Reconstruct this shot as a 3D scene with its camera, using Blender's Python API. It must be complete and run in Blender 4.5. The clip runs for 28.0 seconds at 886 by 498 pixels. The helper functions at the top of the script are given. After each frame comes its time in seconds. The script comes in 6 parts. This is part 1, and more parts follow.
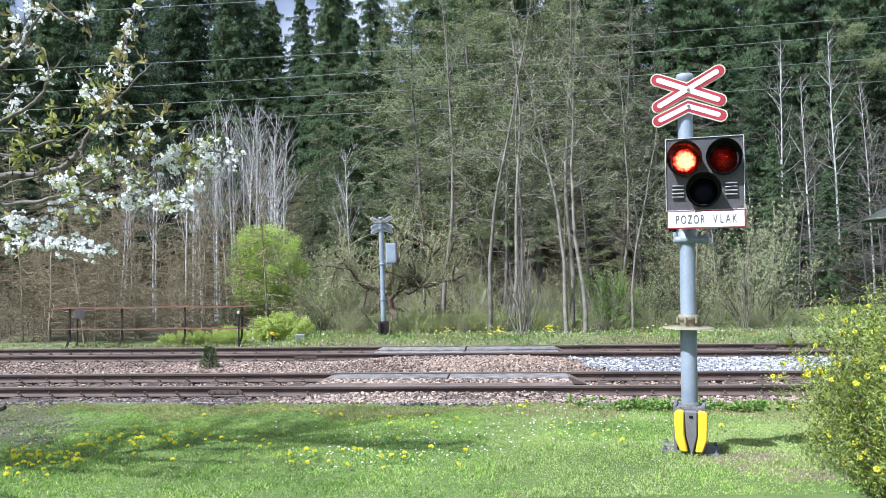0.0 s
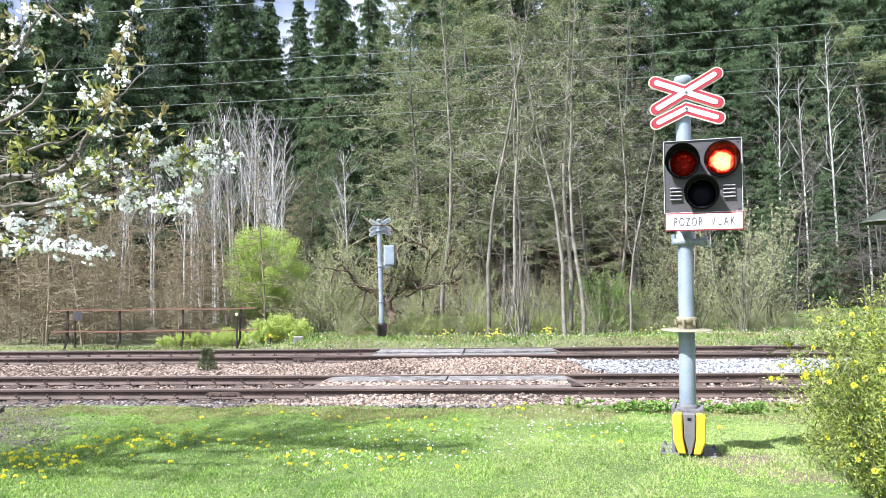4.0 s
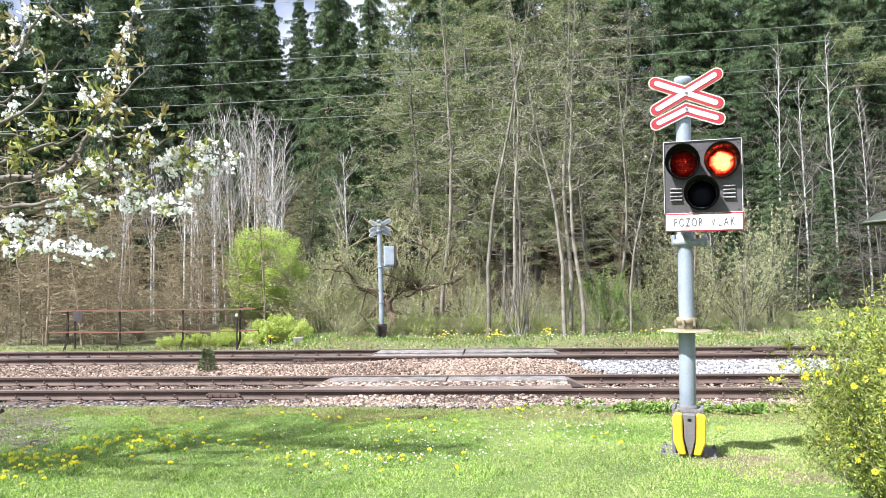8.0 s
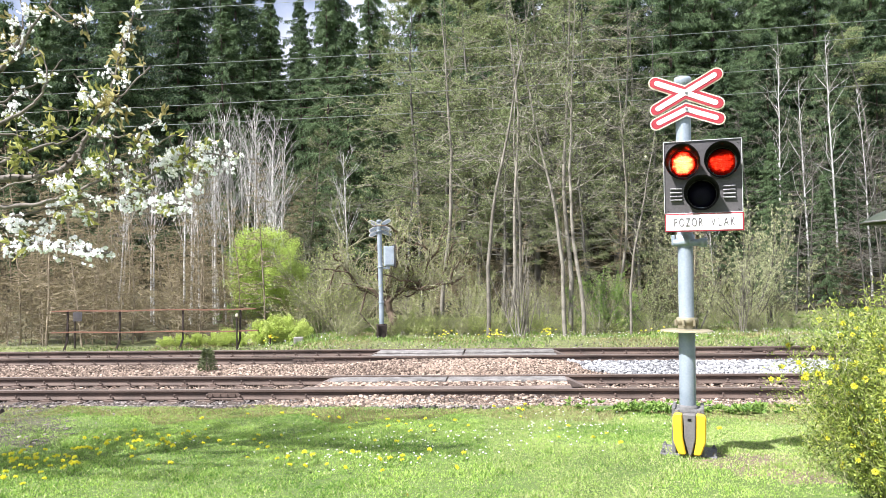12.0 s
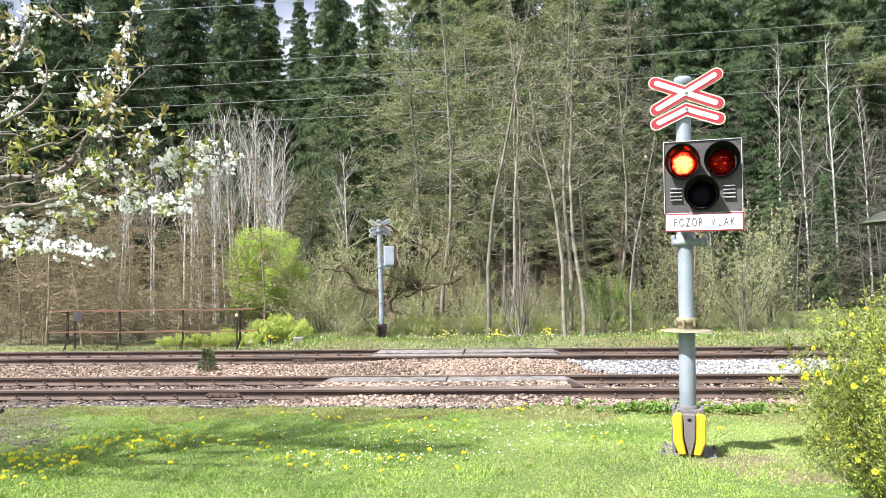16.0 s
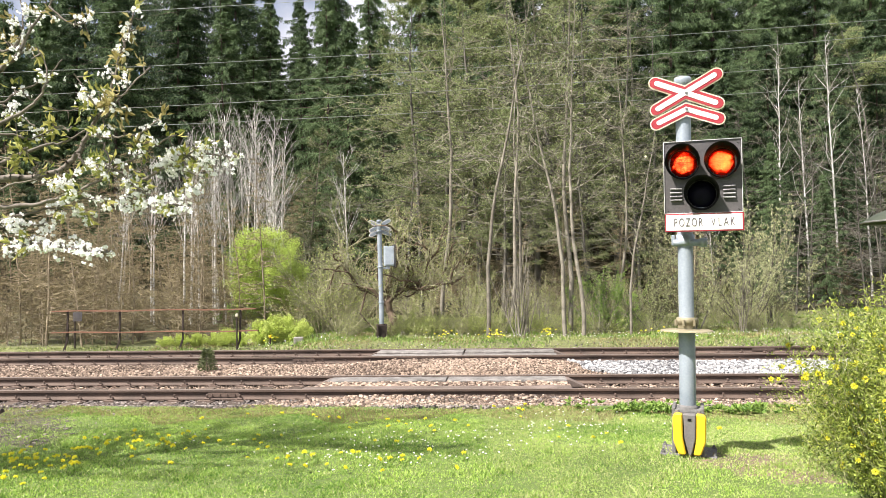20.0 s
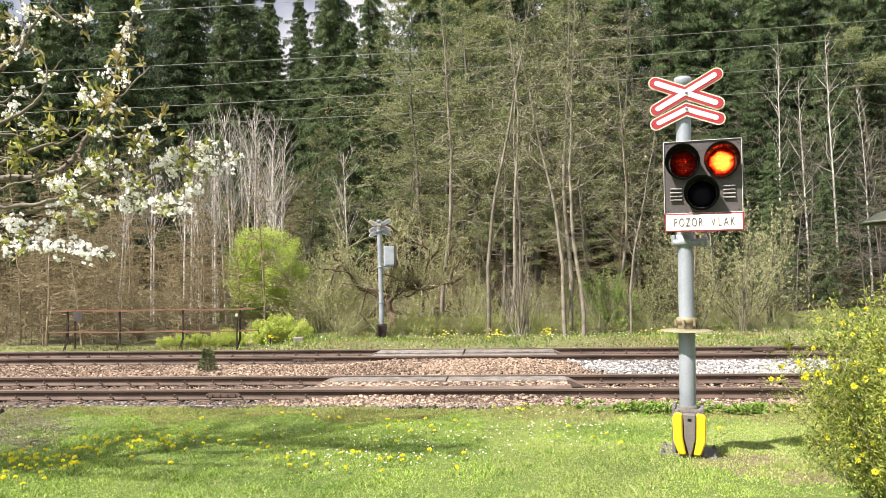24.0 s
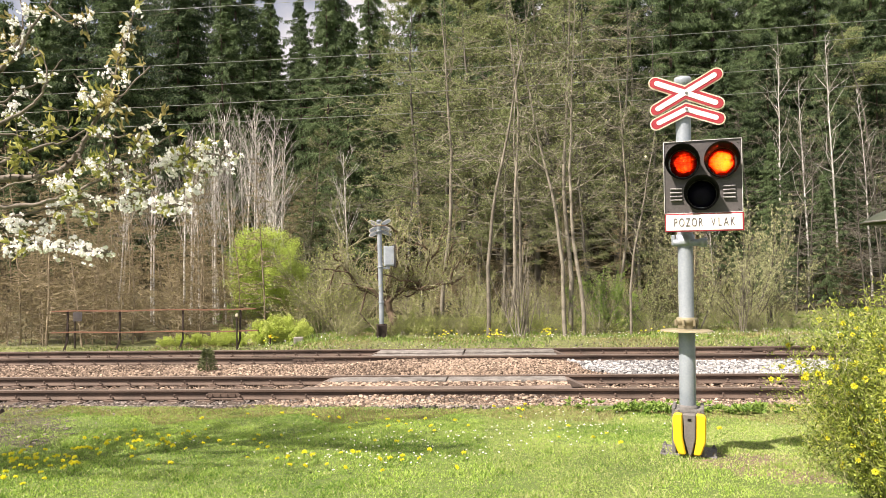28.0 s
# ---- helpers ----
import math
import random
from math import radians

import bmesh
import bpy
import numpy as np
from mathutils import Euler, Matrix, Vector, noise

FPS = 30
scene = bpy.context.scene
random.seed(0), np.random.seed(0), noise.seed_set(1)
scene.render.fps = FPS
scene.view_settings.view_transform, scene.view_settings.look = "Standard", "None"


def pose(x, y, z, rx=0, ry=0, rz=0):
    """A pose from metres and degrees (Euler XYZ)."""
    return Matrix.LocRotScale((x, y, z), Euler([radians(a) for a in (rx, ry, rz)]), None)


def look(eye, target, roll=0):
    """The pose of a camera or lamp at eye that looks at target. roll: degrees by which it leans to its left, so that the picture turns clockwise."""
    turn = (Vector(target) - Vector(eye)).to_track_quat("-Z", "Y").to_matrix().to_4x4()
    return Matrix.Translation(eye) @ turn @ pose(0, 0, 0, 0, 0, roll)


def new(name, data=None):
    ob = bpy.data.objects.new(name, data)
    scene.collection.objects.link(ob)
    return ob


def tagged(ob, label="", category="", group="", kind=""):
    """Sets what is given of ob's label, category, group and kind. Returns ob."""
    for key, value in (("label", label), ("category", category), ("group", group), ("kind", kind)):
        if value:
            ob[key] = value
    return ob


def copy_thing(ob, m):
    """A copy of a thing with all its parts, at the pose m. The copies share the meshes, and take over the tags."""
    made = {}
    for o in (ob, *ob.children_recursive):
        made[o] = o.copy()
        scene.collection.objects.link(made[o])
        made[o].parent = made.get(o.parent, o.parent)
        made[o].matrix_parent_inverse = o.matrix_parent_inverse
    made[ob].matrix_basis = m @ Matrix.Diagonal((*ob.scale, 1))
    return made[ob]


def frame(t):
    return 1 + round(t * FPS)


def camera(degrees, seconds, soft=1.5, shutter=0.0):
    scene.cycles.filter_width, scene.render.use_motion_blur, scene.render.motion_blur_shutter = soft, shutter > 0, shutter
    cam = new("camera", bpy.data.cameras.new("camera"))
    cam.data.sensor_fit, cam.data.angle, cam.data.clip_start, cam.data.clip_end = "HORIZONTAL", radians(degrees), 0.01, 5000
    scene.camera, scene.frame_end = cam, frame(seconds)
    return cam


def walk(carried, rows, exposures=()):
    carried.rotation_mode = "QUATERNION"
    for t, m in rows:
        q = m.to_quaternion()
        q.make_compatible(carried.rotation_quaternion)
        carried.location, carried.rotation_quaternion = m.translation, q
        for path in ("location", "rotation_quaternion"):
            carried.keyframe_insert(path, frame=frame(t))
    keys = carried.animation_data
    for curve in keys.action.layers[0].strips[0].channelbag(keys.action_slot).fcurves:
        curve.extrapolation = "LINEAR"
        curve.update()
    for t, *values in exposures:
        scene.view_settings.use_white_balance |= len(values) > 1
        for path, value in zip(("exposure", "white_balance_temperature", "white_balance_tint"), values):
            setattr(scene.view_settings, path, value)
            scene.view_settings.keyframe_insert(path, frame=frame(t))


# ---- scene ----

# ---- camera and its walk ----
cam = camera(62.58, 28.0, soft=0.4)
EYE = (0.0, 0.0, 1.6)


def aim(yaw, pitch, roll):
    """Camera pose: yaw to the left, pitch up, in degrees."""
    y, p = radians(yaw), radians(pitch)
    t = (EYE[0] - math.sin(y) * math.cos(p), EYE[1] + math.cos(y) * math.cos(p), EYE[2] + math.sin(p))
    return look(EYE, t, roll)


PITCH, ROLL = 2.175, -0.9
walk(cam, [(0.0, aim(0.133, PITCH - 0.222, ROLL)), (0.5, aim(0.089, PITCH - 0.222, ROLL)),
           (1.0, aim(0.080, PITCH - 0.215, ROLL)), (1.5, aim(0.035, PITCH - 0.145, ROLL)),
           (2.0, aim(0.010, PITCH - 0.130, ROLL)), (2.5, aim(0.0, PITCH - 0.075, ROLL)),
           (3.5, aim(0.0, PITCH - 0.065, ROLL)), (5.5, aim(0.0, PITCH, ROLL)), (28.0, aim(0.0, PITCH, ROLL))],
     exposures=[(0.0, 0.97, 5260, 15), (1.0, 1.36, 5340, 15), (3.0, 1.41, 5470, 15.5), (8.0, 1.42, 5800, 16), (15.0, 1.38, 5980, 15), (19.0, 1.29, 6340, 15), (24.0, 1.17, 6820, 16), (28.0, 1.12, 7100, 18)])

# ---- world and sun ----
SUN_EL, SUN_AZ = radians(53), radians(57)      # azimuth: from straight behind the camera towards its left
world = bpy.data.worlds.new("world")
scene.world = world
world.use_nodes = True
wn = world.node_tree.nodes
sky = wn.new("ShaderNodeTexSky")
sky.sky_type, sky.sun_disc = "NISHITA", False
sky.sun_elevation, sky.sun_rotation = SUN_EL, radians(237)
sky.air_density, sky.dust_density = 1.0, 3.0
wl = world.node_tree.links
puffs, cover, veil = wn.new("ShaderNodeTexNoise"), wn.new("ShaderNodeValToRGB"), wn.new("ShaderNodeMix")   # broken white cloud all over the sky
way = wn.new("ShaderNodeTexCoord")
puffs.inputs["Scale"].default_value, puffs.inputs["Detail"].default_value = 5.0, 6
wl.new(way.outputs["Generated"], puffs.inputs["Vector"])
cover.color_ramp.elements[0].position, cover.color_ramp.elements[1].position = 0.33, 0.52
wl.new(puffs.outputs[0], cover.inputs[0])
veil.data_type = "RGBA"
wl.new(cover.outputs[0], veil.inputs[0])
wl.new(sky.outputs[0], veil.inputs[6])
veil.inputs[7].default_value = (7.4, 7.6, 8.0, 1)
wl.new(veil.outputs[2], wn["Background"].inputs[0])
wn["Background"].inputs[1].default_value = 0.056
sun = new("sun", bpy.data.lights.new("sun", "SUN"))
sun.data.energy, sun.data.angle, sun.data.color = 5.0, radians(0.9), (1.0, 0.95, 0.86)
to_sun = Vector((-math.sin(SUN_AZ) * math.cos(SUN_EL), -math.cos(SUN_AZ) * math.cos(SUN_EL), math.sin(SUN_EL)))
sun.matrix_world = look(to_sun * 60, (0, 0, 0))


# ---- materials ----
def mat(name, a, b, rough=0.8, scale=4.0, fine=60.0, bump=0.3, metal=0.0, island=0.0, obj=0.0, spec=0.3, through_light=None, dist=0.01):
    """Two-scale mottled surface between colours a and b, with grain and relief."""
    m = bpy.data.materials.new(name)
    m.use_nodes = True
    nt = m.node_tree
    n, l = nt.nodes, nt.links
    p = n["Principled BSDF"]
    tc = n.new("ShaderNodeTexCoord")
    big, small = n.new("ShaderNodeTexNoise"), n.new("ShaderNodeTexNoise")
    for t, s in ((big, scale), (small, fine)):
        t.inputs["Scale"].default_value, t.inputs["Detail"].default_value = s, 3
        l.new(tc.outputs["Object"], t.inputs["Vector"])
    mix = n.new("ShaderNodeMath")
    mix.operation = "MULTIPLY_ADD"
    l.new(small.outputs[0], mix.inputs[0])
    mix.inputs[1].default_value = 0.45
    l.new(big.outputs[0], mix.inputs[2])
    fac = mix.outputs[0]
    for amount, node, out in ((island, "ShaderNodeNewGeometry", "Random Per Island"), (obj, "ShaderNodeObjectInfo", "Random")):
        if amount:
            r = n.new(node)
            add = n.new("ShaderNodeMath")
            add.operation = "MULTIPLY_ADD"
            l.new(r.outputs[out], add.inputs[0])
            add.inputs[1].default_value = amount
            l.new(fac, add.inputs[2])
            sub = n.new("ShaderNodeMath")
            sub.operation = "SUBTRACT"
            l.new(add.outputs[0], sub.inputs[0])
            sub.inputs[1].default_value = amount * 0.5
            fac = sub.outputs[0]
    ramp = n.new("ShaderNodeValToRGB")
    ramp.color_ramp.elements[0].position, ramp.color_ramp.elements[1].position = 0.42, 1.0
    ramp.color_ramp.elements[0].color, ramp.color_ramp.elements[1].color = (*a, 1), (*b, 1)
    l.new(fac, ramp.inputs[0])
    l.new(ramp.outputs[0], p.inputs["Base Color"])
    p.inputs["Roughness"].default_value, p.inputs["Metallic"].default_value = rough, metal
    p.inputs["Specular IOR Level"].default_value = spec
    if bump:
        bp = n.new("ShaderNodeBump")
        bp.inputs["Strength"].default_value, bp.inputs["Distance"].default_value = bump, dist
        l.new(small.outputs[0], bp.inputs["Height"])
        l.new(bp.outputs[0], p.inputs["Normal"])
    if through_light:
        tr = n.new("ShaderNodeBsdfTranslucent")
        l.new(ramp.outputs[0], tr.inputs[0])
        ms = n.new("ShaderNodeMixShader")
        ms.inputs[0].default_value = through_light
        l.new(p.outputs[0], ms.inputs[1])
        l.new(tr.outputs[0], ms.inputs[2])
        l.new(ms.outputs[0], n["Material Output"].inputs[0])
    return m


M = {}
M["soil"] = mat("soil_and_turf", (0.028, 0.026, 0.019), (0.085, 0.075, 0.052), 0.95, 0.9, 25, 0.6)
M["turf"] = mat("turf_sod", (0.05, 0.078, 0.02), (0.13, 0.175, 0.05), 0.95, 1.2, 30, 0.6)
M["litter"] = mat("leaf_litter", (0.04, 0.037, 0.02), (0.115, 0.104, 0.055), 0.95, 0.6, 9, 0.8, dist=0.05)
M["grass"] = mat("grass_blades", (0.10, 0.225, 0.03), (0.50, 0.66, 0.16), 0.55, 0.8, 30, 0, island=0.5, through_light=0.35)
M["drygrass"] = mat("dry_grass", (0.21, 0.28, 0.085), (0.58, 0.60, 0.29), 0.7, 0.6, 30, 0, island=0.6, through_light=0.3)
M["weed"] = mat("weed_leaves", (0.11, 0.20, 0.04), (0.32, 0.44, 0.12), 0.5, 2, 30, 0, island=0.5, through_light=0.3)
M["verge"] = mat("verge_grass", (0.12, 0.18, 0.05), (0.44, 0.49, 0.19), 0.7, 0.8, 30, 0, island=0.6, through_light=0.3)
M["vergesoil"] = mat("verge_sod", (0.06, 0.072, 0.03), (0.17, 0.175, 0.075), 0.95, 1.2, 30, 0.6)
M["dust"] = mat("bare_dusty_soil", (0.085, 0.066, 0.046), (0.24, 0.185, 0.13), 0.95, 3, 40, 0.6)
M["thatch"] = mat("withered_grass", (0.16, 0.13, 0.06), (0.42, 0.36, 0.18), 0.8, 1.5, 30, 0, island=0.6, through_light=0.25)
M["bed"] = mat("ballast_bed", (0.06, 0.045, 0.035), (0.16, 0.12, 0.09), 0.95, 3, 40, 0.8)
M["stone"] = mat("rusty_ballast", (0.105, 0.077, 0.060), (0.43, 0.333, 0.257), 0.9, 0.5, 20, 0.3, island=0.75)
M["greystone"] = mat("grey_ballast", (0.09, 0.08, 0.075), (0.30, 0.26, 0.23), 0.9, 0.5, 20, 0.3, island=0.75)
M["freshstone"] = mat("fresh_ballast", (0.13, 0.13, 0.135), (0.50, 0.50, 0.495), 0.85, 0.5, 20, 0.3, island=0.7)
M["rail"] = mat("rusted_rail", (0.040, 0.030, 0.025), (0.145, 0.102, 0.080), 0.75, 1.2, 50, 0.4, spec=0.4)
M["railtop"] = mat("worn_rail_head", (0.16, 0.12, 0.10), (0.30, 0.26, 0.23), 0.45, 1.5, 60, 0.15, metal=0.5)
M["sleeper"] = mat("weathered_sleeper", (0.035, 0.026, 0.02), (0.12, 0.09, 0.07), 0.9, 2, 30, 0.8, obj=0.3)
M["panel"] = mat("worn_crossing_panel", (0.06, 0.056, 0.052), (0.255, 0.24, 0.222), 0.9, 5.5, 35, 0.7, obj=0.2)
M["plank"] = mat("dark_guard_plank", (0.07, 0.055, 0.045), (0.19, 0.15, 0.13), 0.9, 2.5, 35, 0.7)
M["galv"] = mat("galvanised_steel", (0.19, 0.23, 0.27), (0.33, 0.37, 0.41), 0.5, 3, 60, 0.12, metal=0.2)
M["boxgrey"] = mat("dark_grey_paint", (0.060, 0.055, 0.056), (0.105, 0.098, 0.098), 0.5, 5, 60, 0.08, spec=0.45)
M["black"] = mat("matt_black", (0.006, 0.006, 0.007), (0.014, 0.013, 0.014), 0.75, 5, 60, 0.1, spec=0.12)
M["louvre"] = mat("sunlit_grey_paint", (0.16, 0.155, 0.155), (0.32, 0.31, 0.31), 0.5, 6, 60, 0.1)
M["rim"] = mat("pale_rim", (0.45, 0.45, 0.45), (0.65, 0.65, 0.64), 0.5, 6, 60, 0.1)
M["white"] = mat("sign_white", (0.62, 0.61, 0.58), (0.86, 0.85, 0.82), 0.45, 4, 60, 0.05)
M["cream"] = mat("yellowed_edge", (0.50, 0.42, 0.27), (0.74, 0.70, 0.58), 0.6, 9, 60, 0.1)
M["red"] = mat("sign_red", (0.24, 0.018, 0.028), (0.38, 0.045, 0.055), 0.45, 6, 60, 0.05)
M["lettering"] = mat("faded_lettering", (0.045, 0.038, 0.04), (0.16, 0.135, 0.14), 0.6, 9, 80, 0)
M["yellow"] = mat("yellow_plastic", (0.72, 0.42, 0.012), (0.86, 0.58, 0.03), 0.4, 6, 60, 0.05, spec=0.5)
M["greyplastic"] = mat("grey_plastic", (0.10, 0.093, 0.09), (0.18, 0.17, 0.165), 0.55, 6, 60, 0.1)
M["castiron"] = mat("cast_iron_foot", (0.075, 0.075, 0.073), (0.19, 0.185, 0.18), 0.7, 6, 50, 0.4)
M["brass"] = mat("yellowed_flange", (0.17, 0.145, 0.085), (0.31, 0.28, 0.19), 0.55, 9, 60, 0.2)
M["concrete"] = mat("concrete", (0.17, 0.165, 0.14), (0.30, 0.285, 0.25), 0.9, 5, 50, 0.5)
M["rust"] = mat("rusty_railing", (0.12, 0.058, 0.038), (0.27, 0.145, 0.095), 0.85, 3, 50, 0.4)
M["darkpost"] = mat("dark_post_paint_and_foot_shade", (0.02, 0.014, 0.011), (0.06, 0.045, 0.038), 0.7, 4, 50, 0.3)
M["wire"] = mat("line_wire", (0.20, 0.215, 0.20), (0.36, 0.38, 0.35), 0.5, 1, 20, 0, metal=0.3)
M["bark"] = mat("grey_brown_bark", (0.085, 0.076, 0.06), (0.31, 0.285, 0.23), 0.95, 3, 22, 0.8, obj=0.25, dist=0.03)
M["darkbark"] = mat("dark_bark", (0.045, 0.035, 0.028), (0.13, 0.10, 0.08), 0.95, 3, 22, 0.8, obj=0.2, dist=0.03)
M["greybark"] = mat("grey_bark", (0.055, 0.051, 0.043), (0.19, 0.178, 0.15), 0.95, 3, 22, 0.8, obj=0.25, dist=0.03)
M["brownbark"] = mat("brown_bark", (0.13, 0.105, 0.07), (0.42, 0.35, 0.25), 0.95, 3, 22, 0.5, obj=0.3, dist=0.02)
# grey twigs with the wood's shade put into their colour
M["shadetwig"] = mat("shade_dark_twigs", (0.055, 0.05, 0.04), (0.20, 0.185, 0.15), 0.9, 1, 15, 0, island=0.5, obj=0.3)
# lichen colour, with sunlight on the twigs put in as paler tones
M["litlichen"] = mat("sunlit_lichen_bark", (0.14, 0.135, 0.08), (0.45, 0.425, 0.28), 0.95, 6, 30, 0.4, dist=0.02)
M["redbark"] = mat("reddish_bark", (0.05, 0.036, 0.028), (0.21, 0.155, 0.11), 0.95, 4, 22, 0.8, dist=0.03)
M["birch"] = mat("pale_birch_bark", (0.28, 0.27, 0.25), (0.78, 0.76, 0.72), 0.8, 7, 30, 0.3, obj=0.2)
M["twig"] = mat("bare_twigs", (0.095, 0.09, 0.065), (0.33, 0.31, 0.235), 0.9, 1, 15, 0, island=0.5, obj=0.3)
M["palertwig"] = mat("pale_twigs", (0.20, 0.19, 0.175), (0.47, 0.445, 0.41), 0.9, 1, 15, 0, island=0.5, obj=0.2)
M["browntwig"] = mat("brown_twigs", (0.11, 0.09, 0.052), (0.36, 0.305, 0.175), 0.9, 1, 15, 0, island=0.6, obj=0.3)
M["spruce"] = mat("spruce_needles", (0.030, 0.058, 0.027), (0.165, 0.24, 0.105), 0.6, 0.5, 12, 0, island=0.7, obj=0.5, through_light=0.25)
M["bud"] = mat("budding_leaves", (0.085, 0.107, 0.042), (0.32, 0.375, 0.165), 0.6, 0.8, 12, 0, island=0.6, obj=0.4, through_light=0.35)
M["fresh"] = mat("fresh_green_leaves", (0.34, 0.43, 0.08), (0.68, 0.76, 0.25), 0.55, 1, 12, 0, island=0.6, through_light=0.5)
M["shoots"] = mat("yellow_green_shoots", (0.20, 0.26, 0.06), (0.54, 0.60, 0.22), 0.6, 1, 12, 0, island=0.7, through_light=0.45)
M["spring"] = mat("spring_green_leaves", (0.10, 0.19, 0.035), (0.30, 0.42, 0.10), 0.55, 1, 12, 0, island=0.6, through_light=0.35)
M["cabinet"] = mat("pale_blue_grey_paint", (0.31, 0.37, 0.43), (0.47, 0.53, 0.59), 0.5, 5, 50, 0.1)
M["silver"] = mat("silvery_leaves", (0.24, 0.27, 0.11), (0.60, 0.63, 0.34), 0.6, 1, 12, 0, island=0.7, through_light=0.3)
M["cherrybark"] = mat("cherry_bark", (0.06, 0.05, 0.041), (0.24, 0.21, 0.175), 0.8, 6, 50, 0.5, dist=0.006)
M["petal"] = mat("white_petals", (0.88, 0.88, 0.86), (0.97, 0.97, 0.96), 0.6, 20, 90, 0, island=0.4, through_light=0.2)
M["bronze"] = mat("young_cherry_leaves", (0.15, 0.19, 0.035), (0.52, 0.50, 0.16), 0.5, 9, 60, 0, island=0.8, through_light=0.45)
M["kerria"] = mat("kerria_leaves", (0.08, 0.125, 0.02), (0.40, 0.47, 0.095), 0.5, 3, 60, 0, island=0.7, through_light=0.35)
M["kstem"] = mat("kerria_stems", (0.10, 0.12, 0.04), (0.42, 0.42, 0.20), 0.6, 2, 30, 0, island=0.6)
M["willow"] = mat("willow_leaves", (0.30, 0.42, 0.06), (0.66, 0.78, 0.22), 0.6, 1, 12, 0, island=0.6, through_light=0.5)
M["rosy"] = mat("bronze_leaf_tips", (0.20, 0.165, 0.05), (0.48, 0.43, 0.19), 0.5, 9, 60, 0, island=0.8, through_light=0.4)
M["bloom"] = mat("yellow_bloom", (0.83, 0.77, 0.05), (0.94, 0.89, 0.12), 0.55, 20, 90, 0, island=0.4, through_light=0.3)
M["juniper"] = mat("dark_needles", (0.06, 0.085, 0.037), (0.21, 0.25, 0.11), 0.7, 6, 50, 0, island=0.6)


# ---- mesh helpers ----
def flat_mesh(name, verts, faces, materials):
    me = bpy.data.meshes.new(name)
    me.from_pydata([tuple(v) for v in np.asarray(verts, float).tolist()], [], np.asarray(faces).tolist() if isinstance(faces, np.ndarray) else faces)
    for m in (materials if isinstance(materials, (list, tuple)) else [materials]):
        me.materials.append(m)
    return me


def piece(name, me, parent=None, m=None, label=""):
    ob = new(name, me)
    if parent:
        ob.parent = parent
    if m is not None:
        ob.matrix_basis = m
    return tagged(ob, label)


def part(name, bm, material, parent, label="", m=None, smooth=False):
    me = bpy.data.meshes.new(name)
    if smooth:
        for f in bm.faces:
            f.smooth = True
    bm.to_mesh(me)
    bm.free()
    for mm in (material if isinstance(material, (list, tuple)) else [material]):
        me.materials.append(mm)
    return piece(name, me, parent, m, label)


def thing(name, label, category, group="", kind="", m=None):
    ob = new(name)
    ob.empty_display_size = 0.2
    if m is not None:
        ob.matrix_basis = m
    return tagged(ob, label, category, group, kind)


def box_bm(sx, sy, sz, m=None, bevel=0.0, bm=None):
    """A block with its centre at m, edges rounded by bevel."""
    own = bmesh.new()
    bmesh.ops.create_cube(own, size=1.0, matrix=Matrix.Diagonal((sx, sy, sz, 1)))
    if bevel:
        bmesh.ops.bevel(own, geom=own.edges[:], offset=bevel, segments=2, profile=0.6, affect="EDGES")
    if m is not None:
        own.transform(m)
    if bm is None:
        return own
    tmp = bpy.data.meshes.new("tmp")
    own.to_mesh(tmp)
    own.free()
    bm.from_mesh(tmp)
    bpy.data.meshes.remove(tmp)
    return bm


def lathe(profile, seg=24, m=None, a0=0.0, a1=2 * math.pi, bm=None):
    """Turn a list of (radius, z) round the z axis."""
    bm = bm or bmesh.new()
    full = abs(a1 - a0) > 6.28
    cols = []
    n = seg if full else seg + 1
    for i in range(n):
        a = a0 + (a1 - a0) * i / seg
        cols.append([bm.verts.new((m or Matrix()) @ Vector((r * math.cos(a), r * math.sin(a), z))) for r, z in profile])
    for i in range(seg):
        c, d = cols[i], cols[(i + 1) % n]
        for j in range(len(profile) - 1):
            vs = [c[j], d[j], d[j + 1], c[j + 1]]
            bm.faces.new(vs)
    bmesh.ops.remove_doubles(bm, verts=bm.verts[:], dist=1e-5)
    return bm


def prism(outline, y0, y1, m=None, bevel=0.0):
    """An outline of (x, z) points pushed out along y."""
    bm = bmesh.new()
    vs = [bm.verts.new((x, y0, z)) for x, z in outline]
    f = bm.faces.new(vs)
    ext = bmesh.ops.extrude_face_region(bm, geom=[f])
    bmesh.ops.translate(bm, verts=[v for v in ext["geom"] if isinstance(v, bmesh.types.BMVert)], vec=(0, y1 - y0, 0))
    bmesh.ops.recalc_face_normals(bm, faces=bm.faces[:])
    if bevel:
        bmesh.ops.bevel(bm, geom=bm.edges[:], offset=bevel, segments=1, affect="EDGES")
    if m is not None:
        bm.transform(m)
    return bm


